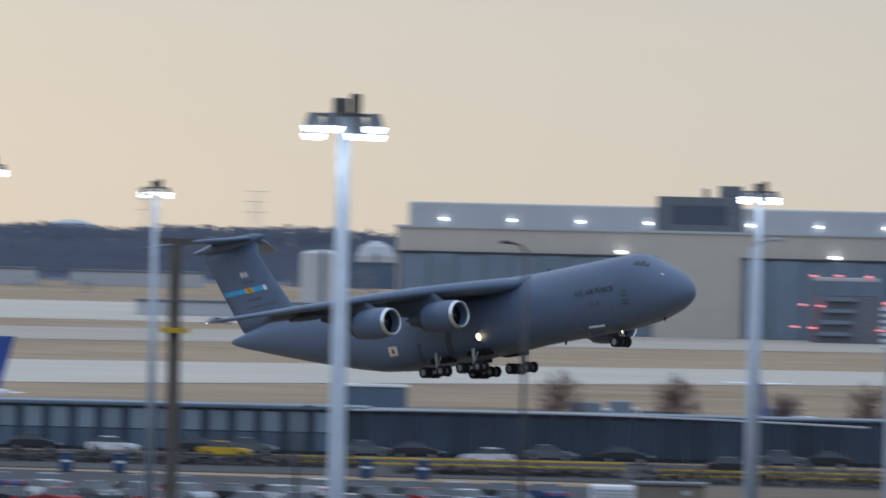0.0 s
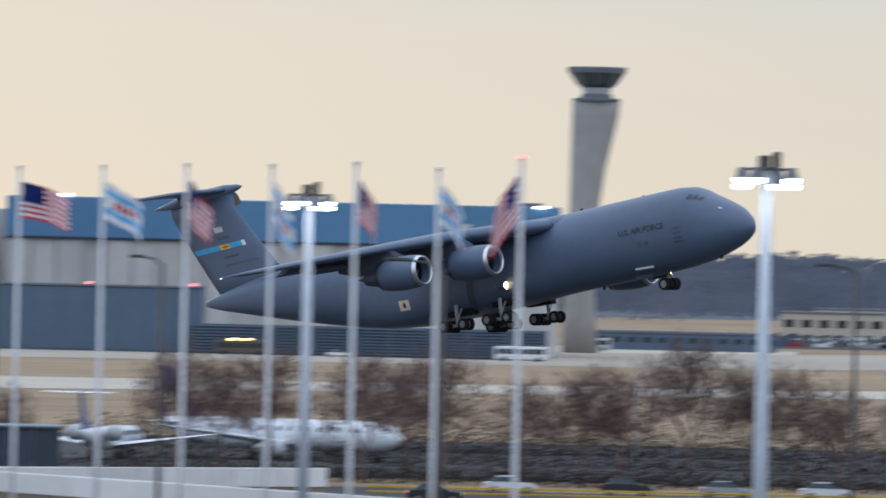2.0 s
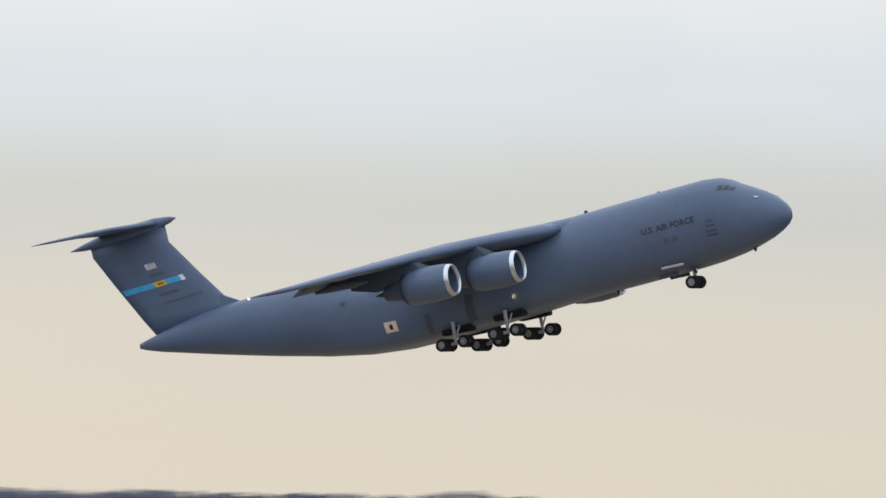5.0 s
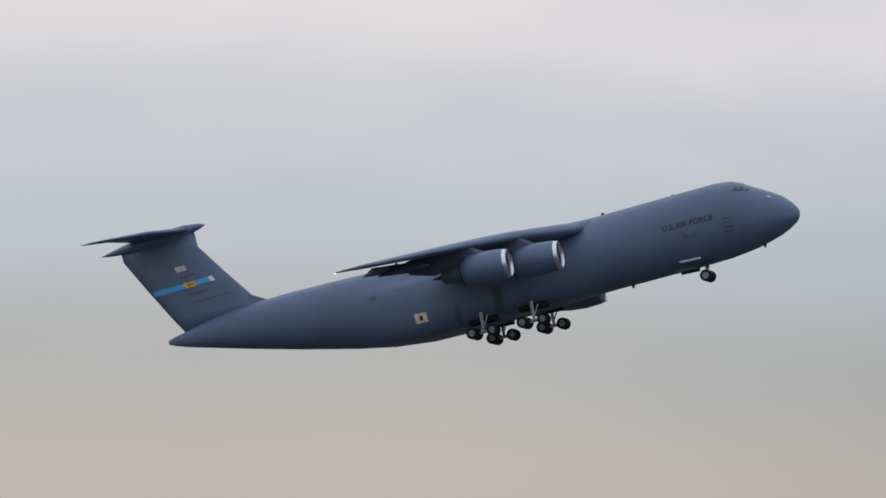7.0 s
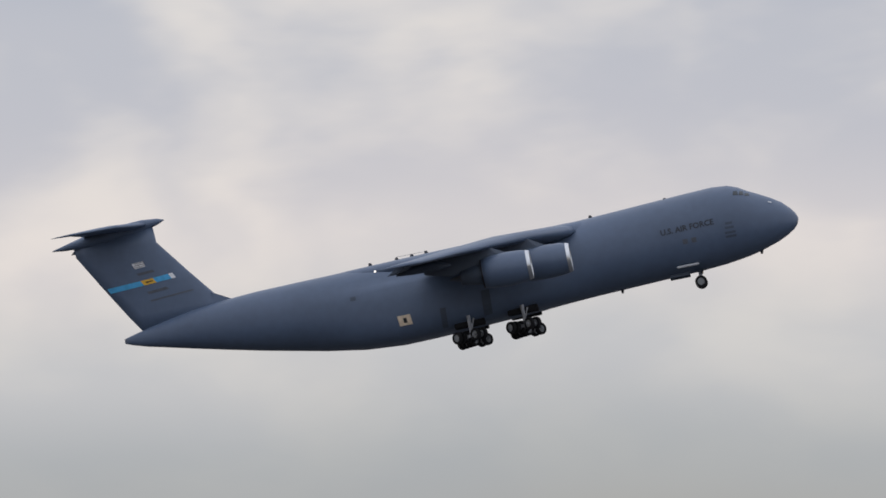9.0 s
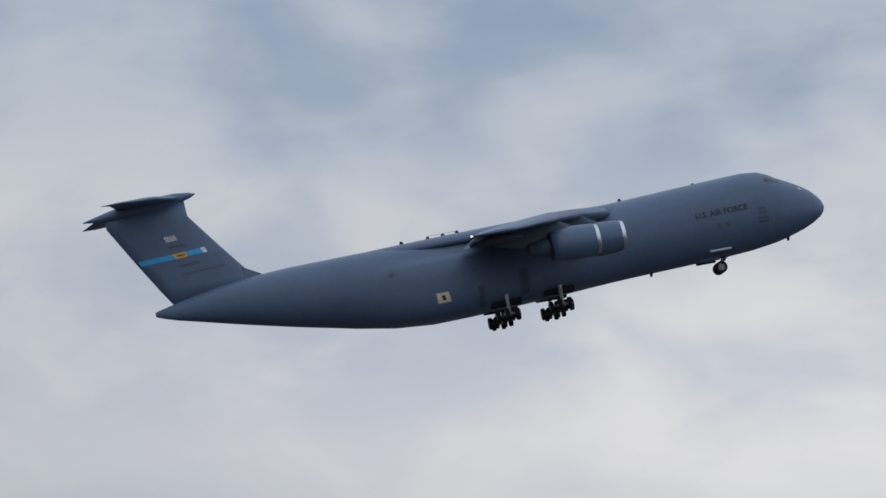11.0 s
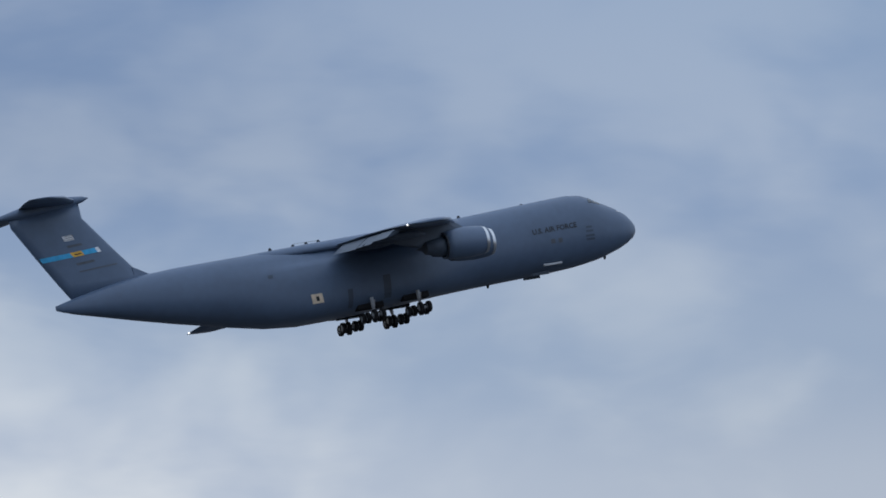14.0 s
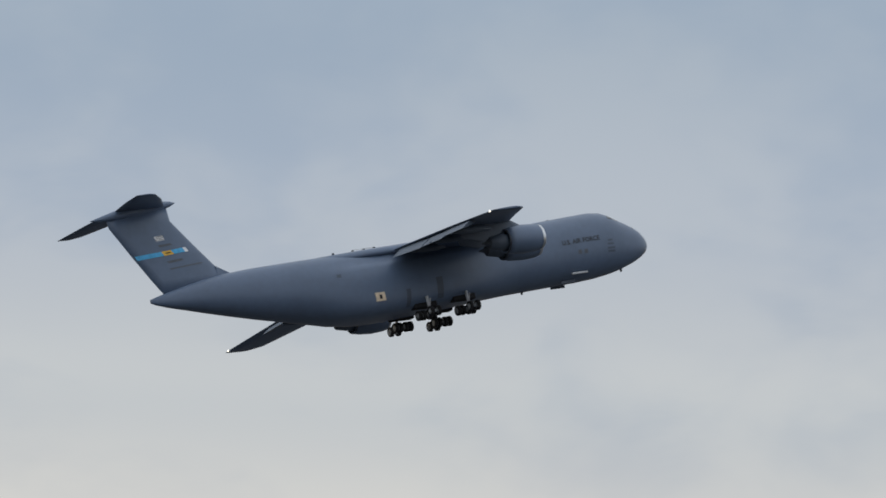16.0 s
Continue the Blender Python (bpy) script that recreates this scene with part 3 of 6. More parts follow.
    def decal(name, q, m, label=""):
        bm = B()
        (xa, za), (xb, zb), (xc, zc), (xd, zd) = q
        nn = 8
        lo = [bm.verts.new(on_fin(xa + (xb - xa) * i / nn, za + (zb - za) * i / nn)) for i in range(nn + 1)]
        hi = [bm.verts.new(on_fin(xd + (xc - xd) * i / nn, zd + (zc - zd) * i / nn)) for i in range(nn + 1)]
        for i in range(nn):
            bm.faces.new((lo[i], lo[i + 1], hi[i + 1], hi[i]))
        part(name, bm, m, finob, label)

    decal("tail_stripe", ((-70.8, 6.15), (-67.2, 6.3), (-67.55, 6.83), (-71.1, 6.7)), M_BLUE_ST, "light blue tail band")
    decal("tail_stripe", ((-67.2, 6.3), (-65.9, 6.38), (-66.25, 6.91), (-67.55, 6.83)), M_YEL_ST, "yellow middle of the tail band")
    decal("tail_stripe", ((-65.9, 6.38), (-64.3, 6.48), (-64.6, 7.02), (-66.25, 6.91)), M_BLUE_ST)
    decal("tail_stripe", ((-64.3, 6.47), (-63.85, 6.5), (-64.15, 7.06), (-64.6, 7.03)), M_CLOTH, "white end of the tail band")
    decal("tail_marking", ((-67.0, 6.5), (-66.2, 6.55), (-66.3, 6.7), (-67.1, 6.65)), M_DARK, "dark bar on the tail band")
    decal("tail_flag", ((-67.9, 8.15), (-66.75, 8.22), (-66.95, 8.8), (-68.1, 8.74)), M_CLOTH, "small striped painted flag")
    for k in range(3):
        z = 8.22 + 0.2 * k
        decal("flag_bar", ((-67.9, z), (-66.8, z + 0.07), (-66.85, z + 0.15), (-67.95, z + 0.08)), M_RUST)
    decal("tail_marking", ((-67.6, 7.4), (-65.9, 7.5), (-66.1, 7.75), (-67.8, 7.66)), M_FAINT)
    decal("tail_marking", ((-66.9, 5.35), (-64.8, 5.5), (-65.0, 5.75), (-67.1, 5.6)), M_FAINT)
    decal("tail_marking", ((-66.8, 4.55), (-62.3, 4.85), (-62.4, 4.98), (-66.9, 4.68)), M_FAINT)
    # landing gear
    bm = B()
    tube(bm, (0, 0, 0.3), (0, 0, -2.0), 0.16, 0.12, 10)
    tube(bm, (0.9, 0, 0), (0.05, 0, -1.5), 0.07, 0.07, 6)
    box(bm, -0.16, 0.16, -1.0, 1.0, -2.08, -1.9)
    ng = part("nose_gear", bm, M_STRUT, root, "nose leg with four wheels abreast")
    for y in (-0.95, -0.4, 0.4, 0.95):
        wheel("wheel", (0, y, -2.02), 0.62, 0.42, ng)
    bm = B()
    bm.faces.new([bm.verts.new((0.25, 0.16 * math.cos(a), -1.0 + 0.16 * math.sin(a))) for a in [2 * math.pi * i / 10 for i in range(10)]])
    part("taxi_light", bm, G_WARM, ng, "warm lit taxi lamp")
    bm = B()
    bm.faces.new([bm.verts.new((0.25, 0.12 * math.cos(a), -0.4 + 0.12 * math.sin(a))) for a in [2 * math.pi * i / 10 for i in range(10)]])
    part("taxi_light", bm, G_WARM, ng)
    for z, r in ((-1.0, 0.185), (-0.4, 0.145)):
        bm = B()
        lathe_x(bm, [(0.05, 0.06), (0.15, r), (0.36, r), (0.36, r - 0.015), (0.2, r - 0.02)], (0, 0, z), 12, cap=False)
        part("lamp_hood", bm, M_SKIN_D, ng)
    bogies = []
    for xb in (-29.3, -34.9):
        for s in (-1, 1):
            bm = B()
            tube(bm, (0, 0, 0.6), (0, 0, -1.5), 0.2, 0.15, 10)
            tube(bm, (0.7, 0, 0.2), (0.05, 0, -1.0), 0.08, 0.08, 6)
            box(bm, -1.25, 1.2, -0.13, 0.13, -1.65, -1.35)
            box(bm, 0.95, 1.15, -0.85, 0.85, -1.6, -1.42)
            box(bm, -1.15, -0.95, -1.1, 1.1, -1.6, -1.42)
            g = part("main_gear", bm, M_STRUT, root, "main leg with a six-wheeled bogie")
            for x, y in ((1.05, -0.5), (1.05, 0.5), (-1.05, -1.05), (-1.05, -0.42), (-1.05, 0.42), (-1.05, 1.05)):
                wheel("wheel", (x, y, -1.5), 0.62, 0.42, g)
            bogies.append((g, xb, s))
    for s in (-1, 1):
        bm = B()
        box(bm, -14.0, -11.9, s * 1.3 - 0.05, s * 1.3 + 0.05, -3.68, -3.2, bevel=0.04)
        part("gear_door", bm, M_SKIN_D, root)
    bm = B()
    box(bm, -13.0, -10.7, -2.75, -2.55, -2.92, -2.68, bevel=0.05)
    part("side_vane", bm, M_GREYC, root, "pale strake low on the flank")
    return root, ng, bogies, lamps


transport, nose_gear, bogies, landing_lamps = make_transport()

# ---- ground, strips and aprons ----
def ground_sheet():
    bm = B()
    rings, n = [0.0, 120, 400, 900, 1500, 2200, 3000, 3900, 4700, 7000], 72
    vs = [[bm.verts.new(at(360 * i / n, max(r, 0.5), 0)) for i in range(n)] for r in rings]
    for a, b in zip(vs, vs[1:]):
        for i in range(n):
            j = (i + 1) % n
            bm.faces.new((a[i], a[j], b[j], b[i]))
    bm.faces.new(vs[0])
    tagged(part("ground", bm, M_GRASS), "dry brown winter grass of the airfield", "ground", kind="structure")


def strip(name, label, inner, outer, m, z=0.05, cat="road"):
    """A paved band between two lines of (azimuth, distance)."""
    bm = B()
    az = [inner[0][0] + (inner[-1][0] - inner[0][0]) * i / 90 for i in range(91)]
    a = [np.interp(q, [p[0] for p in inner], [p[1] for p in inner]) for q in az]
    b = [np.interp(q, [p[0] for p in outer], [p[1] for p in outer]) for q in az]
    lo = [(bm.verts.new(at(q, d, z)), bm.verts.new(at(q, e, z))) for q, d, e in zip(az, a, b)]
    for p, q in zip(lo, lo[1:]):
        bm.faces.new((p[0], p[1], q[1], q[0]))
    return tagged(part(name, bm, m), label, cat, kind="structure")


ground_sheet()
strip("runway", "pale concrete runway across dry grass", [(-54, 1120), (-44.9, 1195), (-40.7, 1310), (-37.5, 1388), (-34.5, 1425), (-32, 1490), (-22, 1800)],
      [(-54, 1330), (-44.9, 1402), (-40.7, 1470), (-37.5, 1493), (-34.5, 1517), (-32, 1600), (-22, 1950)], M_CONC2, 0.06, "runway")
strip("taxiway", "grey concrete taxiway in front of the hangars", [(-54, 1600), (-44.9, 1668), (-40.7, 1735), (-37.5, 1783), (-34.5, 1837), (-30.7, 2053), (-22, 2500)],
      [(-54, 1800), (-44.9, 1890), (-40.7, 1985), (-37.5, 2010), (-34.5, 2170), (-30.7, 2480), (-22, 3000)], M_CONC, 0.06, "taxiway")
strip("apron", "pale concrete apron round the hangars", [(-54, 1980), (-45, 2060), (-42, 2000), (-37.5, 2011), (-34.5, 2171)], [(-54, 2600), (-45, 2600), (-42, 2500), (-37.5, 2300), (-34.5, 2250)], M_CONC2, 0.05, "apron")
strip("car_park", "asphalt car park near the terminal road", [(-47, 560), (-41.8, 560)], [(-47, 765), (-41.8, 740)], M_ASPH, 0.05, "car park")
strip("road", "asphalt road along a yellow barrier", [(-75, 768), (-47, 768), (-42, 756), (-36, 735), (-12, 735)], [(-75, 826), (-47, 826), (-42, 824), (-36, 799), (-12, 799)], M_ASPH, 0.055, "road")
strip("service_apron", "dark asphalt service apron behind bare trees", [(-38.95, 840), (-26, 840)], [(-38.95, 1015), (-26, 1015)], M_ASPH, 0.075, "pavement")
strip("verge", "dull brown mulched verge by the ramp", [(-41.75, 540), (-26, 540)], [(-41.75, 755), (-36, 734), (-26, 734)], M_MULCH, 0.07, "ground")
strip("woodland_floor", "dark blue-grey floor painting the shade between far trees", [(-50, 3640), (-12, 3640)], [(-50, 4950), (-12, 4950)], M_WOODF, 0.12, "ground")
# unseen dark ground added to cut light bounced onto the aircraft's belly
strip("bounce_damper_near", "unseen dark asphalt added near the viewpoint to cut bounced light", [(-180, 60), (180, 60)], [(-180, 520), (180, 520)], M_ASPH, 0.04, "pavement")
strip("bounce_damper_east", "unseen dark asphalt added in the east to cut bounced light", [(-19, 520), (100, 520)], [(-19, 2600), (100, 2600)], M_ASPH, 0.04, "pavement")
strip("far_car_park", "asphalt lot full of parked cars", [(-35, 2330), (-31, 2430)], [(-35, 2640), (-31, 2800)], M_ASPH, 0.09, "car park")


def facing(az, d, z=0.0, turn=0.0):
    """A frame on the plan whose x runs to the right as seen from the viewpoint and whose y runs away from it."""
    return Matrix.Translation(at(az, d, z)) @ pose(0, 0, 0, 0, 0, -az + turn)


def u_of(az, az0, d):
    return d * math.tan(radians(az - az0))


# ---- hangars ----
def lamp_pack(parent, u, z, v=-0.35, w=0.9, mat_=None, name="wall_lamp"):
    bm = B()
    box(bm, u - w / 2, u + w / 2, v - 0.25, v + 0.3, z - 0.22, z + 0.22)
    return part(name, bm, mat_ or G_WALLP, parent, "lit white wall lamp")


def hangar_tan():
    d, a0 = 1950, -41.2
    U = lambda az: u_of(az, a0, d)
    h = thing("hangar", "long tan hangar with slate blue doors and a pale upper band", "hangar", facing(a0, d))
    L, R = U(-43.05), U(-39.38)
    bm = B(); box(bm, L, R, 0, 90, 0, 21.5); part("wall", bm, M_TAN, h)
    bm = B(); box(bm, U(-42.98), R - 1.0, 1.5, 88, 21.5, 26.6, bevel=0.3); part("upper_band", bm, M_GREYC, h, "pale blue-grey upper cladding")
    bm = B(); box(bm, L - 0.4, R + 0.4, -0.4, 90.4, 21.3, 21.8); part("ledge", bm, M_GREYC, h)
    for a, b, n in ((-43.02, -41.52, 9), (-40.96, -39.42, 9)):
        bm = B(); box(bm, U(a) - 0.5, U(b) + 0.5, -0.25, 0.1, 0, 16.6); part("door_frame", bm, M_SLATE, h)
        for i in range(n):
            w = (U(b) - U(a)) / n
            bm = B()
            box(bm, U(a) + w * i + 0.06, U(a) + w * (i + 1) - 0.06, -0.6 - 0.25 * (i % 2), -0.25, 0.1, 16.1, bevel=0.06)
            part("door_leaf", bm, M_DOOR, h)
        bm = B(); box(bm, U(a) - 0.6, U(b) + 0.6, -0.85, -0.3, 16.1, 16.6); part("lintel", bm, M_DARK, h)
    rb = thing("roof_unit", "slate grey plant room on the hangar roof", "plant room", facing(a0, d, 26.6))
    bm = B(); box(bm, U(-41.49), U(-40.98), -0.3, 20, -5.1, 2.2, bevel=0.15); part("casing", bm, M_SLATE, rb)
    bm = B(); box(bm, U(-41.40), U(-41.07), -0.38, -0.3, -3.4, 0.4); part("louvre", bm, M_SKIN_D, rb)
    bm = B(); box(bm, U(-41.12), U(-40.98), 8, 18, 2.2, 4.6, bevel=0.1); part("casing", bm, M_SLATE, rb)
    bm = B(); tube(bm, (U(-41.2), 12, 2.2), (U(-41.2), 12, 4.0), 0.5, 0.5, 8); part("vent", bm, M_SLATE, rb)
    for az in (-42.77, -42.36, -41.95, -41.54, -40.93, -40.52, -40.11, -39.75):
        lamp_pack(h, U(az), 23.2, 1.1)
    for az, z in ((-41.70, 17.2), (-41.705, 14.1), (-41.72, 11.3), (-40.42, 17.0)):
        lamp_pack(h, U(az), z, -1.0, 1.6)
    # low glazed lean-to with red lamps
    s = thing("fire_stair", "slate grey stair block with pale landings and red lamps", "building", facing(-40.35, 1905))
    bm = B(); box(bm, -7, 7, 0, 14, 0, 9.5); part("body", bm, M_SLATE, s)
    bm = B(); box(bm, -6.6, 6.6, -0.6, 14, 12.4, 13.1, bevel=0.1); part("canopy", bm, M_GREYC, s)
    for u in (-6.2, 6.0):
        bm = B(); box(bm, u - 0.2, u + 0.2, 0.5, 1, 9.5, 12.4); part("post", bm, M_SLATE, s)
    for i in range(4):
        bm = B(); box(bm, -5.5 + i * 0.5, 1.0 + i * 0.5, -1.2, 0, 1.5 + 2.3 * i, 2.3 + 2.3 * i, bevel=0.05); part("landing", bm, M_DOOR, s)
    for u, z in ((-6.4, 13.4), (-1.5, 13.5), (4.5, 13.4), (-8.5, 7.6), (-5.0, 7.4), (8.5, 7.4), (-10, 3.2), (-6.5, 3.0), (7.0, 2.8), (14, 7.0)):
        bm = B(); box(bm, u - 0.55, u + 0.55, -1.6, -0.1, z - 0.18, z + 0.18); part("red_lamp", bm, G_RED, s, "glowing red lamp")


def hangar_blue():
    d, a0 = 1960, -37.6
    U = lambda az: u_of(az, a0, d)
    h = thing("hangar", "wide hangar with a blue roof fascia over pale panel doors", "hangar", facing(a0, d))
    L, R = U(-39.25), U(-35.94)
    bm = B(); box(bm, L, R, 0.6, 95, 0, 22.6); part("wall", bm, M_GREYC, h)
    bm = B(); box(bm, L, R + 0.3, -1.2, 96, 22.6, 31.0, bevel=0.2); part("roof_fascia", bm, M_BLUEB, h, "bright blue painted fascia")
    bm = B(); box(bm, L - 0.2, R + 0.5, -1.4, 0.6, 22.3, 22.65); part("ledge", bm, M_DARK, h)
    bm = B(); box(bm, L - 7.5, L, 4, 80, 0, 28.2); part("side_bay", bm, M_PANEL, h)
    n = 22
    w = (R - L) / n
    for i in range(n):
        bm = B()
        dp = (0.0, 0.5, 0.2, 0.8)[i % 4]
        box(bm, L + w * i + 0.1, L + w * (i + 1) - 0.1, -0.9 + dp, 0.6, 0.1, 22.25, bevel=0.05)
        part("door_leaf", bm, M_PANEL, h)
        if i % 3 == 0:
            bm = B(); box(bm, L + w * i - 0.25, L + w * i + 0.25, -1.1, 0.6, 0.1, 22.25); part("mullion", bm, M_GREYC, h)
    # faded mark on the fascia, plain bars and a bird-like pair of shapes
    for k, (az, wd) in enumerate(((-36.55, 5.5), (-36.4, 4.2))):
        bm = B(); box(bm, U(az) - wd / 2, U(az) + wd / 2, -1.28, -1.2, 26.0 - k, 27.2 - k); part("fascia_mark", bm, M_GREYC, h)
    for s, m in ((-1, M_GREYC), (1, M_RED)):
        bm = B(); loft(bm, [[(U(-36.08) + s * q, y, z) for q, z in ((0.2, 27.6), (1.6, 25.4), (0.5, 24.6))] for y in (-1.28, -1.2)]); part("fascia_mark", bm, m, h)
    for az, z in ((-38.9, 31.3), (-36.05, 30.9)):
        lamp_pack(h, U(az), z, -1.5, 2.6)
    bm = B(); box(bm, U(-36.1) - 3, U(-36.1) + 2, 2, 6, 31, 31.8); part("roof_vent", bm, M_SLATE, h)
    # low blue block before both hangars
    a1, d1 = -39.15, 1905
    V = lambda az: u_of(az, a1, d1)
    b = thing("low_building", "low windowless dark blue building before the hangars", "building", facing(a1, d1))
    bm = B(); box(bm, V(-40.1), V(-38.06), 0, 30, 0, 12.9, bevel=0.15); part("wall", bm, M_LOWBL, b)
    bm = B(); box(bm, V(-40.1) - 0.3, V(-38.06) + 0.3, -0.3, 30.3, 12.9, 13.3); part("roof_edge", bm, M_SLATE, b)
    for i in range(12):
        u = V(-40.1) + (V(-38.06) - V(-40.1)) * (i + 0.5) / 12
        bm = B(); box(bm, u - 2.5, u + 2.5, -0.12, 0, 0.4, 12.2, bevel=0.03); part("panel", bm, M_LOWBL, b)
    for u, z in ((V(-38.12), 13.6), (V(-38.75), 13.6), (V(-39.6), 13.6)):
        bm = B(); box(bm, u - 0.6, u + 0.6, -0.2, 0.4, z - 0.25, z + 0.25); part("red_lamp", bm, G_RED, b, "glowing red lamp")
    # louvred deflector
    f = thing("blast_deflector", "long slatted steel blast deflector fence", "fence", facing(-36.75, 1900))
    W = u_of(-36.0, -36.75, 1900)
    bm = B(); box(bm, -W - 22, W, 0.3, 0.6, 0, 6.0); part("backing", bm, M_LOWBL, f)
    for i in range(9):
        bm = B(); box(bm, -W - 22, W, -0.5, 0.3, 0.5 + i * 0.62, 0.78 + i * 0.62); part("slat", bm, M_LOWBL, f)
    for i in range(10):
        u = -W - 20 + i * (2 * W + 20) / 9
        bm = B(); box(bm, u - 0.15, u + 0.15, -0.6, 0.3, 0, 6.1); part("post", bm, M_SLATE, f)


def control_tower():
    d, a0 = 2100, -35.73
    k = d * math.pi / 180
    t = thing("control_tower", "concrete control tower flaring to a dark glazed cab", "tower", facing(a0, d))
    sec = [(0, -6.6, 1.6), (8, -6.4, 0.7), (20, -5.8, 0.35), (31.6, -5.55, 1.0), (40, -5.5, 2.2), (47, -5.45, 3.7), (52, -5.4, 4.8), (55.4, -5.35, 5.2)]
    bm = B()
    loft(bm, [[(x0 + (x1 - x0) * (0.5 + 0.5 * math.cos(a)), 4.5 * math.sin(a), z) for a in [2 * math.pi * i / 20 for i in range(20)]] for z, x0, x1 in sec])
    part("shaft", bm, M_TOWER, t, smooth=True)
    ring = lambda z, r, c=-0.1: [(c + r * math.cos(2 * math.pi * i / 16), r * math.sin(2 * math.pi * i / 16), z) for i in range(16)]
    bm = B(); loft(bm, [ring(55.4, 5.2), ring(55.9, 5.3), ring(56.2, 3.6), ring(57.0, 3.2)]); part("collar", bm, M_SLATE, t)
    bm = B(); loft(bm, [ring(57.0, 2.9), ring(58.4, 3.3)]); part("neck", bm, M_GREYC, t, "pale neck ring")
    bm = B(); loft(bm, [ring(58.4, 3.6), ring(59.0, 4.2), ring(61.6, 6.0)]); part("cab_glass", bm, M_GLASS, t, "dark raked cab glazing")
    bm = B(); loft(bm, [ring(61.6, 6.3), ring(62.6, 6.55), ring(62.9, 6.3)]); part("cab_roof", bm, M_SLATE, t)
    for i in range(8):
        a = 2 * math.pi * i / 8
        bm = B(); tube(bm, (-0.1 + 4.2 * math.cos(a), 4.2 * math.sin(a), 59), (-0.1 + 6.05 * math.cos(a), 6.05 * math.sin(a), 61.7), 0.14, 0.14, 5); part("mullion", bm, M_SLATE, t)


hangar_tan()
hangar_blue()
control_tower()


def block(name, label, az0, az1, d, ztop, m, depth=20, windows=0, z0=0.0, cat="building", roof=None):
    ac = (az0 + az1) / 2
    w = u_of(az1, ac, d)
    b = thing(name, label, cat, facing(ac, d))
    bm = B(); box(bm, -w, w, 0, depth, z0, ztop, bevel=0.1); part("wall", bm, m, b)
    bm = B(); box(bm, -w - 0.3, w + 0.3, -0.3, depth + 0.3, ztop - 0.02, ztop + 0.5); part("roof", bm, roof or M_SLATE, b)
    for i in range(windows):
        u = -w + 2 * w * (i + 0.5) / windows
        bm = B(); box(bm, u - w / windows * 0.6, u + w / windows * 0.6, -0.12, 0, ztop * 0.45, ztop * 0.75); part("window", bm, M_GLASS, b)
    return b


block("long_shed", "long low dark blue shed past the runway", -35.9, -34.62, 2210, 4.0, M_LOWBL, 25, 14)
block("warehouse", "low tan warehouse by the car lot", -34.6, -33.97, 2700, 7.2, M_TAN, 30, 6)
block("shed", "low dark shed before the domed tank", -43.4, -42.96, 3560, 9.4, M_LOWBL, 20, 0)
block("depot", "grey box depot with a flat roof", -30.64, -30.16, 2790, 5.2, M_GREYC, 30, 4)
block("warehouse", "white cubic warehouse before the woods", -30.75, -30.35, 3850, 24.2, M_GREYC, 40, 0)
for a, b, d, z, m in ((-29.025, -28.84, 4250, 27.5, M_SLATE), (-27.874, -27.687, 4250, 29.5, M_BLUEB), (-27.575, -27.4, 4250, 28.0, M_SLATE), (-26.434, -26.26, 4250, 31, M_SLATE),
                      (-31.42, -31.2, 4250, 27, M_RUST), (-33.0, -32.75, 4250, 28, M_SLATE)):
    block("office_block", "distant flat-roofed office block over the trees", a, b, d, z, m, 30, 4)
for a, b, d, z in ((-32.6, -31.55, 3700, 9.0), (-29.95, -29.28, 3640, 18.6), (-28.55, -27.78, 3640, 18.0), (-27.2, -26.0, 3640, 17.0), (-32.3, -31.18, 3640, 16.2), (-46.0, -45.2, 3300, 5.5), (-45.0, -44.2, 3350, 5.0),
                   (-34.4, -33.2, 3300, 6.0), (-33.6, -32.7, 2950, 4.5), (-44.6, -43.2, 2200, 3.2), (-25.9, -24.6, 3600, 8)):
    block("warehouse", "distant pale low warehouse", a, b, d, z, M_FARW, 30, 0)


def storage_tank(az, d, r, h, dome, label):
    t = thing("storage_tank", label, "tank", facing(az, d))
    n = 28
    rg = lambda z, q: [(q * math.cos(2 * math.pi * i / n), q * math.sin(2 * math.pi * i / n), z) for i in range(n)]
    bm = B(); loft(bm, [rg(0, r), rg(h, r)]); part("shell", bm, M_PANEL, t, smooth=False)
    bm = B(); loft(bm, [rg(h - 0.02, r * 1.01), rg(h + dome * 0.6, r * 0.75), rg(h + dome, r * 0.2)]); part("roof", bm, M_GREYC, t)
    for i in range(2):
        bm = B(); z = h * (i + 1) / 3
        loft(bm, [rg(z, r * 1.004), rg(z + 0.15, r * 1.004)], cap=False); part("seam", bm, M_GREYC, t)
    bm = B(); box(bm, -0.5, 0.5, -r - 0.7, -r - 0.1, 0, h + 0.9); part("ladder", bm, M_SLATE, t)


storage_tank(-43.49, 2450, 5.6, 14.6, 1.0, "white cylindrical storage tank")
storage_tank(-43.17, 3650, 7.4, 12.0, 5.8, "white domed storage tank")
storage_tank(-25.85, 4100, 6.8, 31.0, 5.0, "pale tall tank on the skyline")
storage_tank(-45.0, 4740, 13.5, 20.5, 4.2, "white dome beyond the woods")

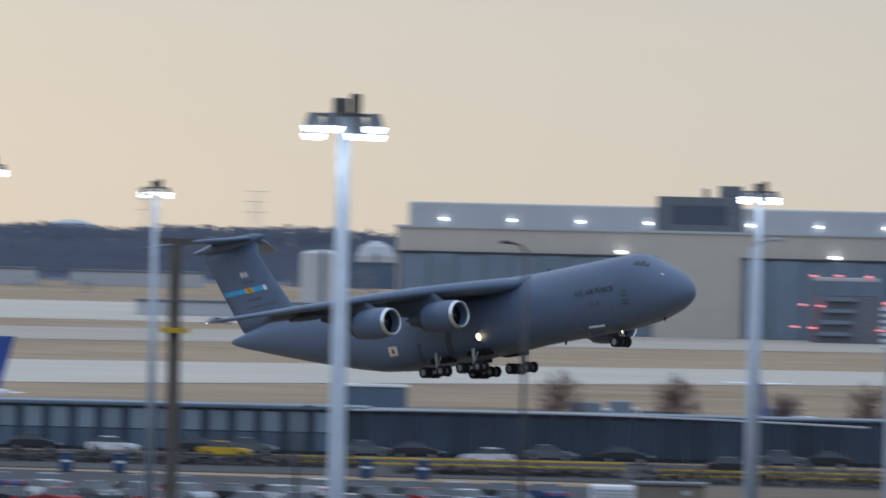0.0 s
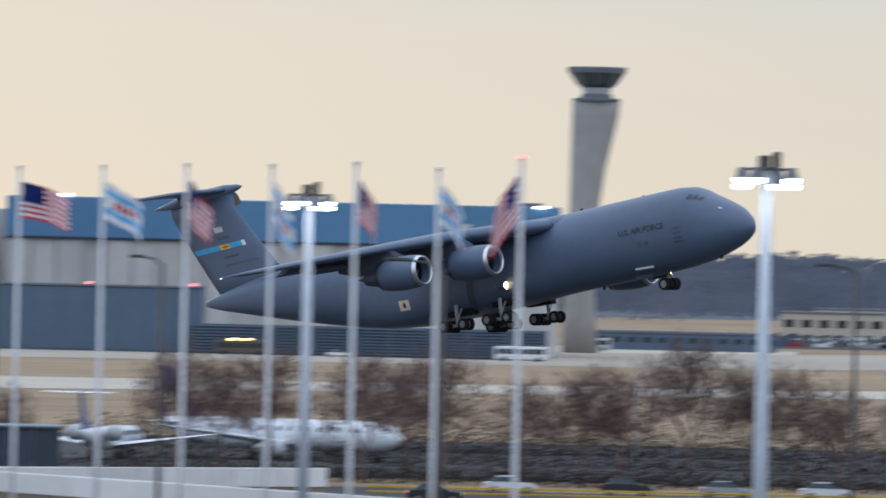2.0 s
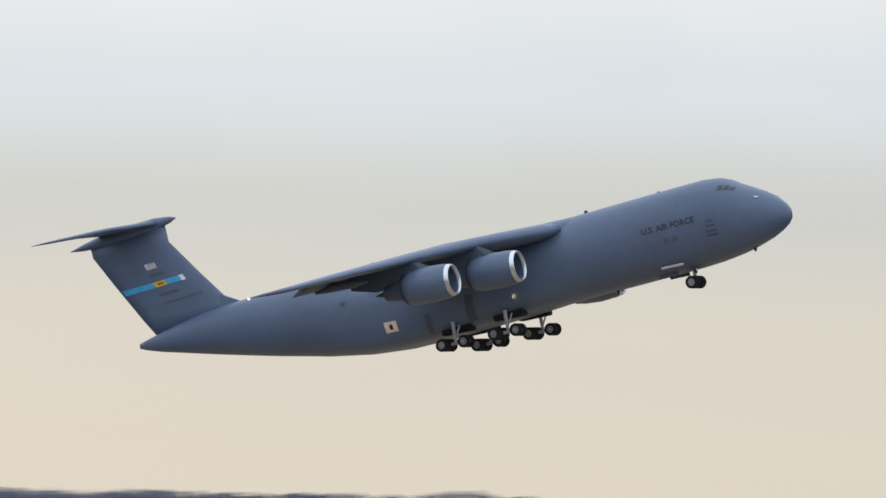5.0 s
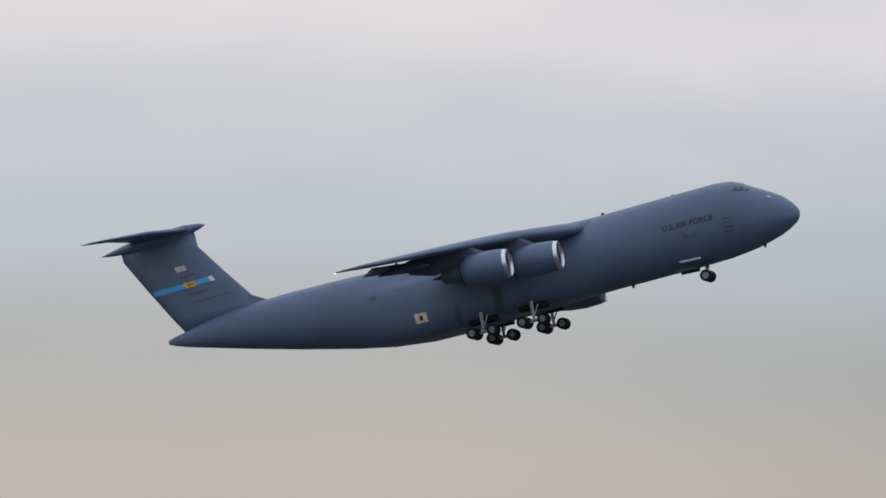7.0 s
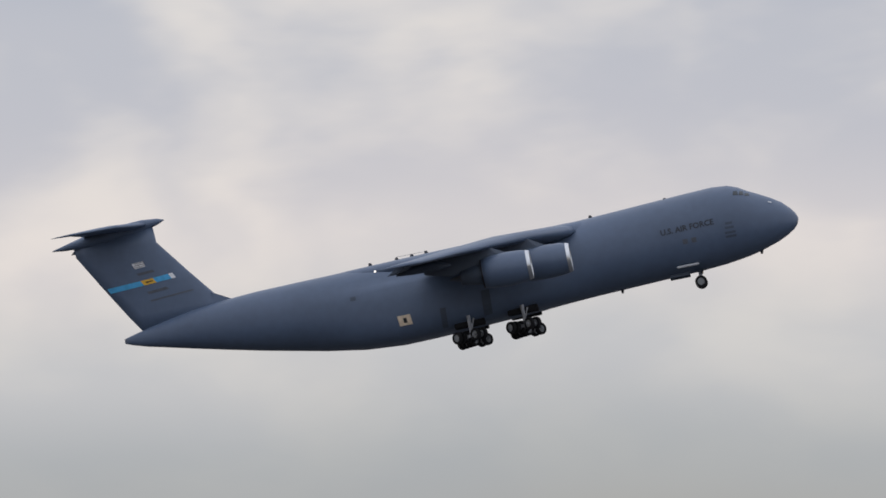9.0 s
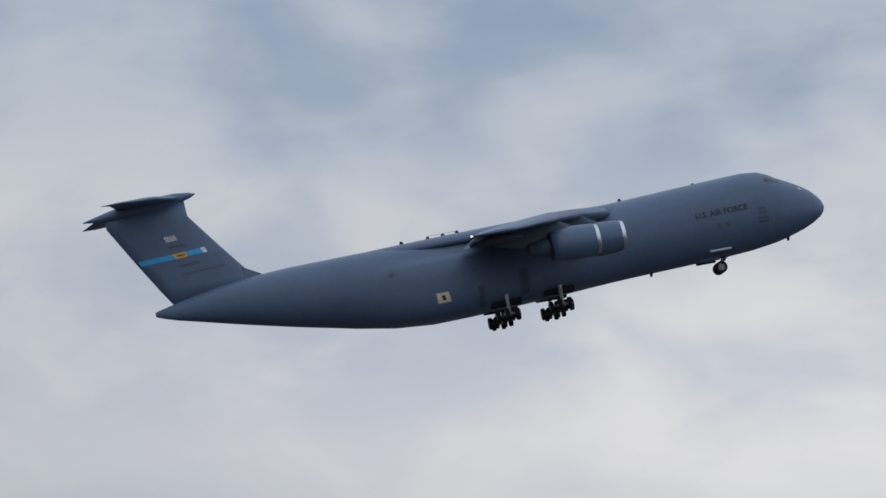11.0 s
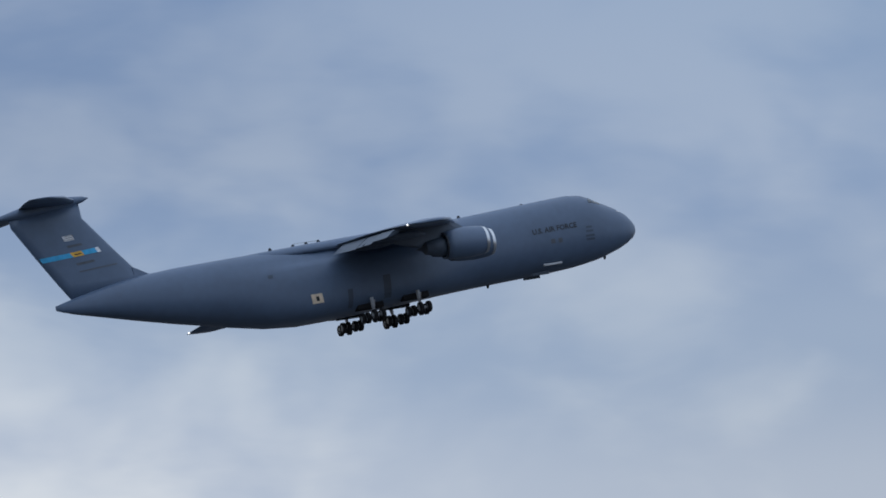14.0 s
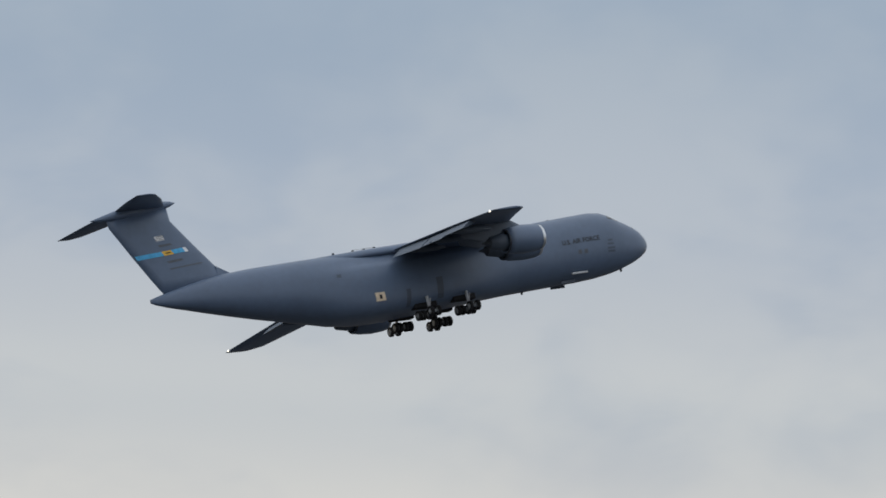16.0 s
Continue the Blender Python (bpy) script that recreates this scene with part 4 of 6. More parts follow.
# ---- far woods ----
def woods():
    rng = random.Random(5)
    verts, faces = [], []
    for d0, d1, h0, h1, n, keep in ((4350, 4700, 26, 30, 7000, -1), (4000, 4330, 17, 22, 6000, -1), (3660, 3980, 9, 13, 5000, -0.2), (3400, 3600, 8, 12, 3000, -0.1), (2880, 3200, 3, 6, 2000, 0.1), (3560, 3632, 10.2, 13.4, 2300, -1)):
        for _ in range(int(n * 1.4)):
            az, d = rng.uniform(-32.6 if d1 == 3632 else -48, -13), rng.uniform(d0, d1)
            if noise.noise((az * 0.9, d * 0.004, 0)) < keep + (0.35 if az < -32.6 and d < 3990 and not -43.7 < az < -42.8 else 0.0):
                continue
            h = rng.uniform(h0, h1) * (0.94 + 0.12 * noise.noise((az * 1.7, d0 * 0.01, 3)))
            h *= 1 - 0.2 * min(1.0, max(0.0, (-38 - az) / 3))
            p, r = at(az, d), 0.28 * h
            ca, sa = math.cos(radians(az)), math.sin(radians(az))
            for _k in range(26):
                q = rng.uniform(0.05, 0.95)
                wd = r * math.sin(math.pi * (0.15 + 0.8 * q)) * rng.random()
                a = rng.uniform(0, 6.283)
                c = p + Vector((wd * math.cos(a), wd * math.sin(a), q * h))
                i = len(verts)
                e = h * 0.085
                for _j in range(3):
                    u, v = rng.uniform(-e, e) * 1.2, rng.uniform(-e, e) * 0.35
                    verts.append((c.x + u * ca + v * sa, c.y - u * sa + v * ca, max(0.0, c.z + rng.uniform(-e, e))))
                faces.append((i, i + 1, i + 2))
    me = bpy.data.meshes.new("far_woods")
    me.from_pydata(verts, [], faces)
    me.materials.append(M_WOOD_HAZE)
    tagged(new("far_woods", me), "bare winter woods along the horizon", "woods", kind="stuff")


woods()

# ---- masts, lamps, flags ----
def flood_mast(az, d, ztop, n=8, r=0.86, turn=0.0):
    m = thing("floodlight_mast", "tall grey mast with a lit ring of floodlights", "floodlight mast", facing(az, d, 0, turn), "floodlight masts")
    bm = B(); tube(bm, (0, 0, 0), (0, 0, ztop - 0.6), 0.32, 0.16, 14); part("mast", bm, M_MAST, m, smooth=True)
    bm = B(); tube(bm, (0, 0, 0), (0, 0, 0.5), 0.6, 0.5, 12); part("base", bm, M_CONC, m)
    bm = B()
    for i in range(16):
        a, b = 2 * math.pi * i / 16, 2 * math.pi * (i + 1) / 16
        tube(bm, (r * 0.72 * math.cos(a), r * 0.72 * math.sin(a), ztop - 0.55), (r * 0.72 * math.cos(b), r * 0.72 * math.sin(b), ztop - 0.55), 0.05, 0.05, 5)
    for i in range(4):
        a = math.pi * i / 2
        tube(bm, (0, 0, ztop - 0.5), (r * 0.72 * math.cos(a), r * 0.72 * math.sin(a), ztop - 0.55), 0.04, 0.04, 5)
    part("ring", bm, M_BRONZE, m)
    bm = B(); box(bm, -0.3, 0.12, -0.2, 0.2, ztop - 0.55, ztop - 0.1, bevel=0.04); box(bm, 0.16, 0.45, -0.16, 0.16, ztop - 0.5, ztop + 0.02, bevel=0.04); part("hoist_head", bm, M_BRONZE, m)
    for i in range(n):
        a = 2 * math.pi * (i + 0.5) / n
        c, s = math.cos(a), math.sin(a)
        bm = B()
        zl = 0.0 if i % 3 else -0.2
        tube(bm, (r * c, r * s, ztop - 0.86 + zl), (r * c, r * s, ztop - 0.5 + zl), 0.25, 0.14, 10)
        fl = part("floodlight", bm, M_SLATE, m)
        bm = B()
        tube(bm, (r * c, r * s, ztop - 1.0 + zl), (r * c, r * s, ztop - 0.862 + zl), 0.22, 0.29, 10)
        part("lens", bm, G_FLOOD, fl, "glowing white lens")
    return m


flood_mast(-43.38, 251, 22.75)
flood_mast(-44.5, 627, 22.5, 6)
flood_mast(-40.88, 518, 22.5)
flood_mast(-37.44, 409, 22.35)
flood_mast(-34.70, 311, 22.85)
flood_mast(-45.5, 560, 23.3, 6)


def box_mast(az, d, ztop):
    m = thing("floodlight_mast", "unlit mast head with dark box floodlights", "floodlight mast", facing(az, d), "floodlight masts")
    bm = B(); tube(bm, (0, 0, 0), (0, 0, ztop - 0.9), 0.3, 0.16, 12); part("mast", bm, M_MAST, m, smooth=True)
    for z in (ztop - 0.5, ztop - 0.85):
        bm = B(); box(bm, -1.7, 1.7, -0.05, 0.05, z - 0.04, z + 0.04); part("crossarm", bm, M_BRONZE, m)
    for u, dz in ((-1.15, 0.0), (0.45, -0.15), (1.6, -0.2)):
        bm = B(); box(bm, u - 0.56, u + 0.56, -0.35, 0.35, ztop - 1.1 + dz, ztop + dz, bevel=0.06)
        fl = part("floodlight", bm, M_BRONZE, m)
        bm = B(); box(bm, u - 0.48, u + 0.48, -0.38, -0.35, ztop - 1.0 + dz, ztop - 0.12 + dz); part("visor", bm, M_SLATE, fl)


box_mast(-11.17, 300, EYE_Z + 300 * math.tan(radians(1.022)))


def street_lamp(az, d, ztop, arm, m, side=1):
    t = thing("street_lamp", "slim street lamp with a single outreach arm", "street lamp", facing(az, d), "street lamps")
    bm = B(); tube(bm, (0, 0, 0), (0, 0, ztop - 0.35), 0.13, 0.085, 10); part("pole", bm, m, t, smooth=True)
    bm = B()
    pts = [(0, 0, ztop - 0.4), (side * arm * 0.25, 0, ztop - 0.1), (side * arm * 0.6, 0, ztop)]
    for a, b in zip(pts, pts[1:]):
        tube(bm, a, b, 0.06, 0.055, 6)
    part("arm", bm, m, t)
    bm = B(); box(bm, min(side * arm * 0.55, side * arm), max(side * arm * 0.55, side * arm), -0.14, 0.14, ztop - 0.06, ztop + 0.1, bevel=0.04); part("lamp_head", bm, m, t)
    return t


street_lamp(-40.92, 430, 19.3, 1.35, M_MAST)
street_lamp(-42.27, 470, 18.9, 1.3, M_BRONZE, -1)
street_lamp(-38.31, 460, 19.0, 1.6, M_BRONZE, -1)
street_lamp(-36.63, 380, 19.1, 2.3, M_BRONZE, -1)
street_lamp(-34.15, 420, 19.3, 1.8, M_BRONZE, -1)
street_lamp(-32.39, 360, 19.7, 1.8, M_BRONZE, -1)
street_lamp(-39.3, 520, 17.8, 1.4, M_BRONZE, -1)
street_lamp(-43.62, 640, 7.6, 1.0, M_BRONZE)
street_lamp(-35.45, 900, 9.3, 1.2, M_POLE)


def flag_cloth(kind, rng, reach, drop):
    """A limp flag hanging from the top of its pole: reach along x, drop of the fly end. Bands are separate pieces."""
    out = []
    ph, amp = rng.uniform(0, 6), rng.uniform(0.1, 0.22)
    hoist = 1.25

    def pt(u, v):
        fold = math.sin(u * 7 + ph + v * 2.0)
        x = reach * u ** 0.85 + 0.09 * fold * u + 0.1 * reach * v * u * math.sin(ph)
        y = amp * fold * u ** 0.5 + 0.2 * u * math.sin(ph)
        z = -v * hoist * (1 + 0.12 * u * math.cos(ph)) - u * drop - 0.1 * math.sin(u * 5 + ph) * u
        return (x, y, z)

    def patch(u0, u1, v0, v1, m, off=0.0, n=8):
        bm = B()
        for s in (1, -1):
            rows = [[bm.verts.new(Vector(pt(u0 + (u1 - u0) * i / n, v0 + (v1 - v0) * j / 2)) + Vector((0, s * (0.004 + off), 0))) for i in range(n + 1)] for j in range(3)]
            for a, b in zip(rows, rows[1:]):
                for i in range(n):
                    bm.faces.new((a[i], a[i + 1], b[i + 1], b[i]))
        out.append((bm, m))

    if kind == "stripes":
        for k in range(13):
            patch(0.0, 1.0, k / 13, (k + 1) / 13, M_RED if k % 2 == 0 else M_CLOTH)
        patch(0.0, 0.4, 0, 7 / 13, M_NAVY, 0.012)
    else:
        for k, (a, b) in enumerate(((0, 0.167), (0.167, 0.333), (0.333, 0.667), (0.667, 0.833), (0.833, 1.0))):
            patch(0.0, 1.0, a, b, (M_CLOTH, M_SKYBL)[k % 2])
        for k in range(4):
            patch(0.2 + 0.16 * k, 0.3 + 0.16 * k, 0.4, 0.6, M_RED, 0.012, 2)
    return out


FLAGS = []


def flagpole(az, d, ztop, kind, seed, reach, drop, lit=False):
    label = ("white flagpole with a red and white striped flag, drooping" if kind == "stripes" else "white flagpole with a white and light blue banded flag, drooping")
    t = thing("flagpole", label, "flagpole", facing(az, d), "row of flagpoles")
    bm = B(); tube(bm, (0, 0, 0), (0, 0, ztop), 0.115, 0.06, 12); part("pole", bm, M_POLE, t, smooth=True)
    bm = B(); tube(bm, (0, 0, ztop - 0.02), (0, 0, ztop + 0.05), 0.12, 0.1, 10); part("truck", bm, G_RED if lit else M_POLE, t, "cap of the pole")
    bm = B(); tube(bm, (0, 0, 0), (0, 0, 0.35), 0.35, 0.2, 12); part("base", bm, M_CONC, t)
    bm = B()
    n = 0
    fl = None
    for bmx, m in flag_cloth(kind, random.Random(seed), reach, drop):
        for v in bmx.verts:
            v.co += Vector((0.1 * (1 if reach > 0 else -1), 0, ztop - 0.5))
        if fl is None:
            fl = part("flag", bmx, m, t)
            FLAGS.append((fl, seed))
        else:
            part("flag_band", bmx, m, fl)
    bm.free()


GROUP_A = [(-39.735, 334), (-39.179, 330), (-38.678, 320), (-38.177, 308), (-37.667, 304), (-37.163, 291), (-36.667, 303), (-36.171, 266)]
for i, (a, d) in enumerate(GROUP_A):
    el = (0.525, 0.521, 0.537, 0.559, 0.565, 0.59, 0.567, 0.646)[i]
    flagpole(a, d, EYE_Z + d * math.tan(radians(el)), ("stripes" if i % 2 else "banded"), 11 + i, (1.4, 1.7, 1.15, 0.6, 0.6, 0.55, 0.75, -0.65)[i], (0.75, 0.55, 0.8, 1.0, 1.2, 0.9, 0.9, 1.1)[i], i in (0, 7))
GROUP_B = [(-33.344, 223, 0.77), (-32.70, 219, 0.783), (-32.065, 212, 0.811), (-31.47, 206, 0.77), (-30.76, 200, 0.86), (-30.097, 190, 0.903), (-29.413, 185, 0.93), (-28.737, 174, 0.99)]
for i, (a, d, el) in enumerate(GROUP_B):
    flagpole(a, d, EYE_Z + d * math.tan(radians(el)), ("stripes" if i % 2 else "banded"), 40 + i, (-0.35, 0.28, 0.3, 0.5, -0.6, 0.28, 0.32, -0.42)[i], (0.8, 0.7, 0.75, 0.7, 0.7, 0.55, 0.7, 0.6)[i], i in (0, 7))


def slat_mast():
    t = thing("louvre_mast", "slim mast with white slats below a red lamp", "mast", facing(-40.08, 500))
    bm = B(); tube(bm, (0, 0, 0), (0, 0, 16.1), 0.2, 0.16, 10); part("pole", bm, M_MAST, t)
    for i in range(7):
        bm = B(); box(bm, -0.48, 0.48, -0.2, 0.2, 13.8 + i * 0.33, 13.95 + i * 0.33, bevel=0.02); part("slat", bm, M_WHITE, t)
    bm = B(); box(bm, -0.36, 0.36, -0.2, 0.2, 16.1, 16.22); part("red_lamp", bm, G_RED, t, "glowing red lamp")
    p = thing("banded_mast", "rust brown mast with a yellow collar", "mast", facing(-44.37, 470))
    bm = B(); tube(bm, (0, 0, 0), (0, 0, 18.5), 0.36, 0.3, 10); part("pole", bm, M_RUST, p)
    bm = B(); tube(bm, (0, 0, 14.1), (0, 0, 14.35), 0.72, 0.72, 12); part("collar", bm, M_YEL, p)
    bm = B(); box(bm, -0.9, 0.9, -0.1, 0.1, 18.5, 18.75); part("crossarm", bm, M_RUST, p)


slat_mast()

# ---- terminal gallery and ramp ----
def gallery():
    a0, d = -41.5, 830
    U = lambda az: u_of(az, a0, d)
    g = thing("gallery", "long low glazed gallery with a pale roof edge", "building", facing(a0, d))
    L, R = U(-47.0), U(-38.9)
    bm = B(); box(bm, L, R, 0.3, 9, 0, 3.9); part("body", bm, M_GALL, g)
    bm = B(); box(bm, L - 0.2, U(-43.2), -0.35, 9.3, 3.9, 4.25, bevel=0.08); part("roof_edge", bm, M_FASC, g)
    bm = B(); box(bm, U(-43.2), R + 0.2, -0.2, 9.3, 3.9, 4.1, bevel=0.05); part("roof_edge", bm, M_FASC, g)
    n = 51
    w = (R - L) / n
    for i in range(n):
        u = L + w * i
        if u < U(-43.5):
            # pale upper pane paints sky reflection above a duller one; dark bay between pairs
            bm = B(); box(bm, u + 0.1, u + w - 0.72, -0.06, 0.3, 1.95, 3.7, bevel=0.04); part("panel", bm, M_GALT, g, "upper panel paled by a painted sky reflection")
            bm = B(); box(bm, u + 0.1, u + w - 0.72, -0.03, 0.3, 0.3, 1.88, bevel=0.04); part("panel", bm, M_GALP, g)
            bm = B(); box(bm, u + w - 0.66, u + w, 0.0, 0.3, 0.3, 3.6); part("bay", bm, M_GALL, g)
        else:
            bm = B(); box(bm, u + 0.12, u + w - 0.12, -0.05, 0.3, 0.3, 3.6, bevel=0.03); part("panel", bm, M_GALL, g)
        bm = B(); box(bm, u - 0.06, u + 0.06, -0.12, 0.3, 0, 3.9); part("mullion", bm, M_LOWBL, g)
    bm = B()
    n = 30
    lo = [(U(-43.3) + (U(-40.2) - U(-43.3)) * i / n, -0.9, 3.2 + 0.9 * math.sin(math.pi * (0.35 + 0.55 * i / n))) for i in range(n + 1)]
    for a, b in zip(lo, lo[1:]):
        tube(bm, a, b, 0.1, 0.1, 5)
    part("handrail", bm, M_GREYC, g, "pale curved rail")
    k = thing("service_truck", "white-topped dark service truck by the gallery", "truck", facing(-43.15, 870))
    bm = B(); box(bm, -2.8, 2.8, 0, 2.4, 0.6, 5.4, bevel=0.1); part("body", bm, M_LOWBL, k)
    bm = B(); box(bm, -2.9, 2.9, -0.1, 2.5, 5.4, 5.65, bevel=0.05); part("roof", bm, M_WHITE, k)
    for u in (-1.8, 1.8):
        bm = B(); tube(bm, (u, 0.1, 0.5), (u, 0.5, 0.5), 0.5, 0.5, 12); part("wheel", bm, M_TYRE, k)


def wall_run(name, label, p, q, z0, z1, thick, m, parts, mp, zcap):
    v = q - p
    ang = math.atan2(v.y, v.x)
    t = thing(name, label, "wall", Matrix.Translation(p) @ Matrix.Rotation(ang, 4, "Z"))
    ln = v.length
    bm = B(); box(bm, 0, ln, 0, thick, z0, z1); part("retaining_wall", bm, m, t)
    w = ln / parts
    for i in range(parts):
        bm = B(); box(bm, w * i + 0.02, w * (i + 1) - 0.02, -0.12, 0.3, z1, zcap, bevel=0.04); part("parapet_panel", bm, mp, t)


gallery()
wall_run("ramp_wall", "brown ramp wall topped with white parapet panels", at(-39.9, 628), at(-34.6, 530), 0, 3.7, 6.0, M_BRWN, 26, M_PARA, 5.0)
wall_run("ramp_wall", "brown ramp wall topped with white parapet panels", at(-39.3, 632), at(-37.3, 650), 0, 3.6, 1.0, M_BRWN, 14, M_PARA, 4.9)


def guard_rail(az0, az1, d, n):
    p, q = at(az0, d), at(az1, d)
    v = q - p
    t = thing("guard_rail", "double yellow roadside rail", "barrier", Matrix.Translation(p) @ Matrix.Rotation(math.atan2(v.y, v.x), 4, "Z"), "yellow rails")
    for z in (0.32, 0.75):
        bm = B(); box(bm, 0, v.length, -0.06, 0.06, z - 0.08, z + 0.08, bevel=0.03); part("rail", bm, M_YEL, t)
    for i in range(n):
        u = v.length * (i + 0.5) / n
        bm = B(); box(bm, u - 0.07, u + 0.07, 0.06, 0.2, 0, 0.9); part("post", bm, M_SLATE, t)


guard_rail(-43.6, -41.65, 791, 12)
guard_rail(-41.45, -39.95, 772, 9)
guard_rail(-37.05, -33.8, 778, 18)


def recycling_bin(az, d):
    t = thing("recycling_bin", "blue recycling bin with a white band by the road", "bin", facing(az, d), "roadside bins")
    bm = B(); box(bm, -0.5, 0.5, 0, 0.9, 0.05, 1.45, bevel=0.06); part("body", bm, M_BIN, t)
    bm = B(); box(bm, -0.35, 0.35, -0.02, 0, 0.8, 1.0); part("band", bm, M_WHITE, t)
    bm = B(); box(bm, -0.54, 0.54, -0.05, 0.95, 1.45, 1.6, bevel=0.05); part("lid", bm, M_LOWBL, t)


for az in (-45.0, -44.68, -43.2, -42.86):
    recycling_bin(az, 752)


def utility():
    t = thing("generator_box", "white louvred generator cabinet", "cabinet", facing(-41.72, 640))
    bm = B(); box(bm, -1.5, 1.5, 0, 3, 0, 2.75, bevel=0.06); part("casing", bm, M_WHITE, t)
    for i in range(9):
        bm = B(); box(bm, -1.3, 1.3, -0.1, 0, 0.4 + i * 0.25, 0.52 + i * 0.25); part("louvre", bm, M_GREYC, t)
    k = thing("utility_hut", "brown rendered utility hut", "hut", facing(-41.38, 641))
    bm = B(); box(bm, -2.3, 2.4, 0, 4, 0, 2.85, bevel=0.05); part("wall", bm, M_BRWN, k)
    bm = B(); box(bm, -2.5, 2.6, -0.2, 4.2, 2.85, 3.0); part("roof", bm, M_SLATE, k)
    bm = B(); box(bm, 0.9, 1.4, -0.06, 0, 2.2, 2.5); part("vent", bm, M_GREYC, k)


utility()


def service_vehicle(az, d, length, height, paint, label):
    t = thing("service_vehicle", label, "truck", facing(az, d), "vehicles behind the gallery")
    h = length / 2
    bm = B(); box(bm, -h, h * 0.45, 0, 2.3, 0.75, height, bevel=0.08); part("box_body", bm, paint, t)
    bm = B()
    loft(bm, [[(x, y, z) for x, z in ((h * 0.5, 0.6), (h, 0.6), (h, height * 0.5), (h * 0.82, height * 0.82), (h * 0.5, height * 0.82))] for y in (0.1, 2.2)])
    cab = part("cab", bm, M_WHITE, t)
    bm = B(); box(bm, h * 0.56, h * 0.8, 0.07, 0.1, height * 0.52, height * 0.74); part("window", bm, M_GLASS, cab)
    bm = B(); box(bm, -h, h, 0.3, 2.0, 0.5, 0.75); part("chassis", bm, M_SLATE, t)
    for u in (-h * 0.6, h * 0.7):
        for y in (0.0, 2.05):
            bm = B(); tube(bm, (u, y, 0.45), (u, y + 0.25, 0.45), 0.45, 0.45, 12); part("wheel", bm, M_TYRE, t)


for az, d, ln, ht, m, lab in ((-41.86, 950, 4.6, 3.1, M_DOOR, "slate blue box truck behind the gallery"), (-41.66, 955, 3.2, 3.2, M_DOOR, "short blue-grey service van behind the gallery"),
                              (-41.37, 945, 6.4, 2.5, M_SLATE, "low dark baggage loader behind the gallery"), (-40.74, 950, 5.0, 3.0, M_DOOR, "blue-grey catering truck behind the gallery"),
                              (-39.63, 948, 4.4, 3.1, M_BLUEB, "blue box truck behind the gallery")):
    service_vehicle(az, d, ln, ht, m, lab)


def sign_gantry(az0, az1, d, zb, zt, panels):
    ac = (az0 + az1) / 2
    w = u_of(az1, ac, d)
    t = thing("road_sign", "blue highway direction sign on a dark gantry", "road sign", facing(ac, d))
    for u in (-w * 0.62, w * 0.62):
        bm = B(); tube(bm, (u, 0.3, 0), (u, 0.3, zt + 0.2), 0.22, 0.18, 10); part("post", bm, M_BRONZE, t)
    for z in (zb + 0.3, zt - 0.2):
        bm = B(); box(bm, -w - 1.6, w + 0.6, 0.12, 0.35, z - 0.1, z + 0.1); part("beam", bm, M_BRONZE, t)
    for i in range(panels):
        x0, x1 = -w + 2 * w * i / panels + 0.06, -w + 2 * w * (i + 1) / panels - 0.06
        bm = B(); box(bm, x0, x1, 0, 0.1, zb, zt, bevel=0.03); pn = part("panel", bm, M_SIGN, t)
        hh = zt - zb
        for k, (a, b, z, m) in enumerate(((0.42, 0.9, 0.82, M_CLOTH), (0.5, 0.74, 0.56, M_YEL), (0.45, 0.88, 0.3, M_CLOTH))):
            bm = B(); box(bm, x0 + (x1 - x0) * a, x0 + (x1 - x0) * b, -0.012, 0, zb + hh * z - 0.09, zb + hh * z + 0.09); part("lettering_bar", bm, m, pn)
        bm = B(); box(bm, x0 + 0.05, x1 - 0.05, -0.012, 0, zb + hh * 0.2 - 0.03, zb + hh * 0.2 + 0.03); part("rule", bm, M_CLOTH, pn, "thin white rule")
        for e in (x0, x1):
            bm = B(); box(bm, e - 0.05, e + 0.05, -0.03, 0, zb, zt); part("edge_strip", bm, M_MAST, pn)
        bm = B(); box(bm, x0 + 0.05, x1 - 0.05, -0.02, 0, zt - 0.06, zt - 0.005); part("edge_strip", bm, M_MAST, pn)
        if i == panels - 1:
            bm = B(); box(bm, x0 + (x1 - x0) * 0.06, x0 + (x1 - x0) * 0.95, -0.016, 0, zb + hh * 0.24, zb + hh * 0.37); part("amber_block", bm, M_YEL, pn, "amber lane block")
        if i == 0:
            bm = B()
            pts = [(x0 + (x1 - x0) * a, -0.02, zb + hh * z) for a, z in ((0.08, 0.12), (0.25, 0.25), (0.45, 0.62), (0.6, 0.7))]
            for a, b in zip(pts, pts[1:]):
                tube(bm, a, b, 0.07, 0.07, 5)
            part("arrow", bm, M_CLOTH, pn, "white curved arrow")


sign_gantry(-33.35, -32.19, 700, 6.5, 9.75, 2)
sign_gantry(-30.13, -29.58, 700, 8.0, 10.75, 1)

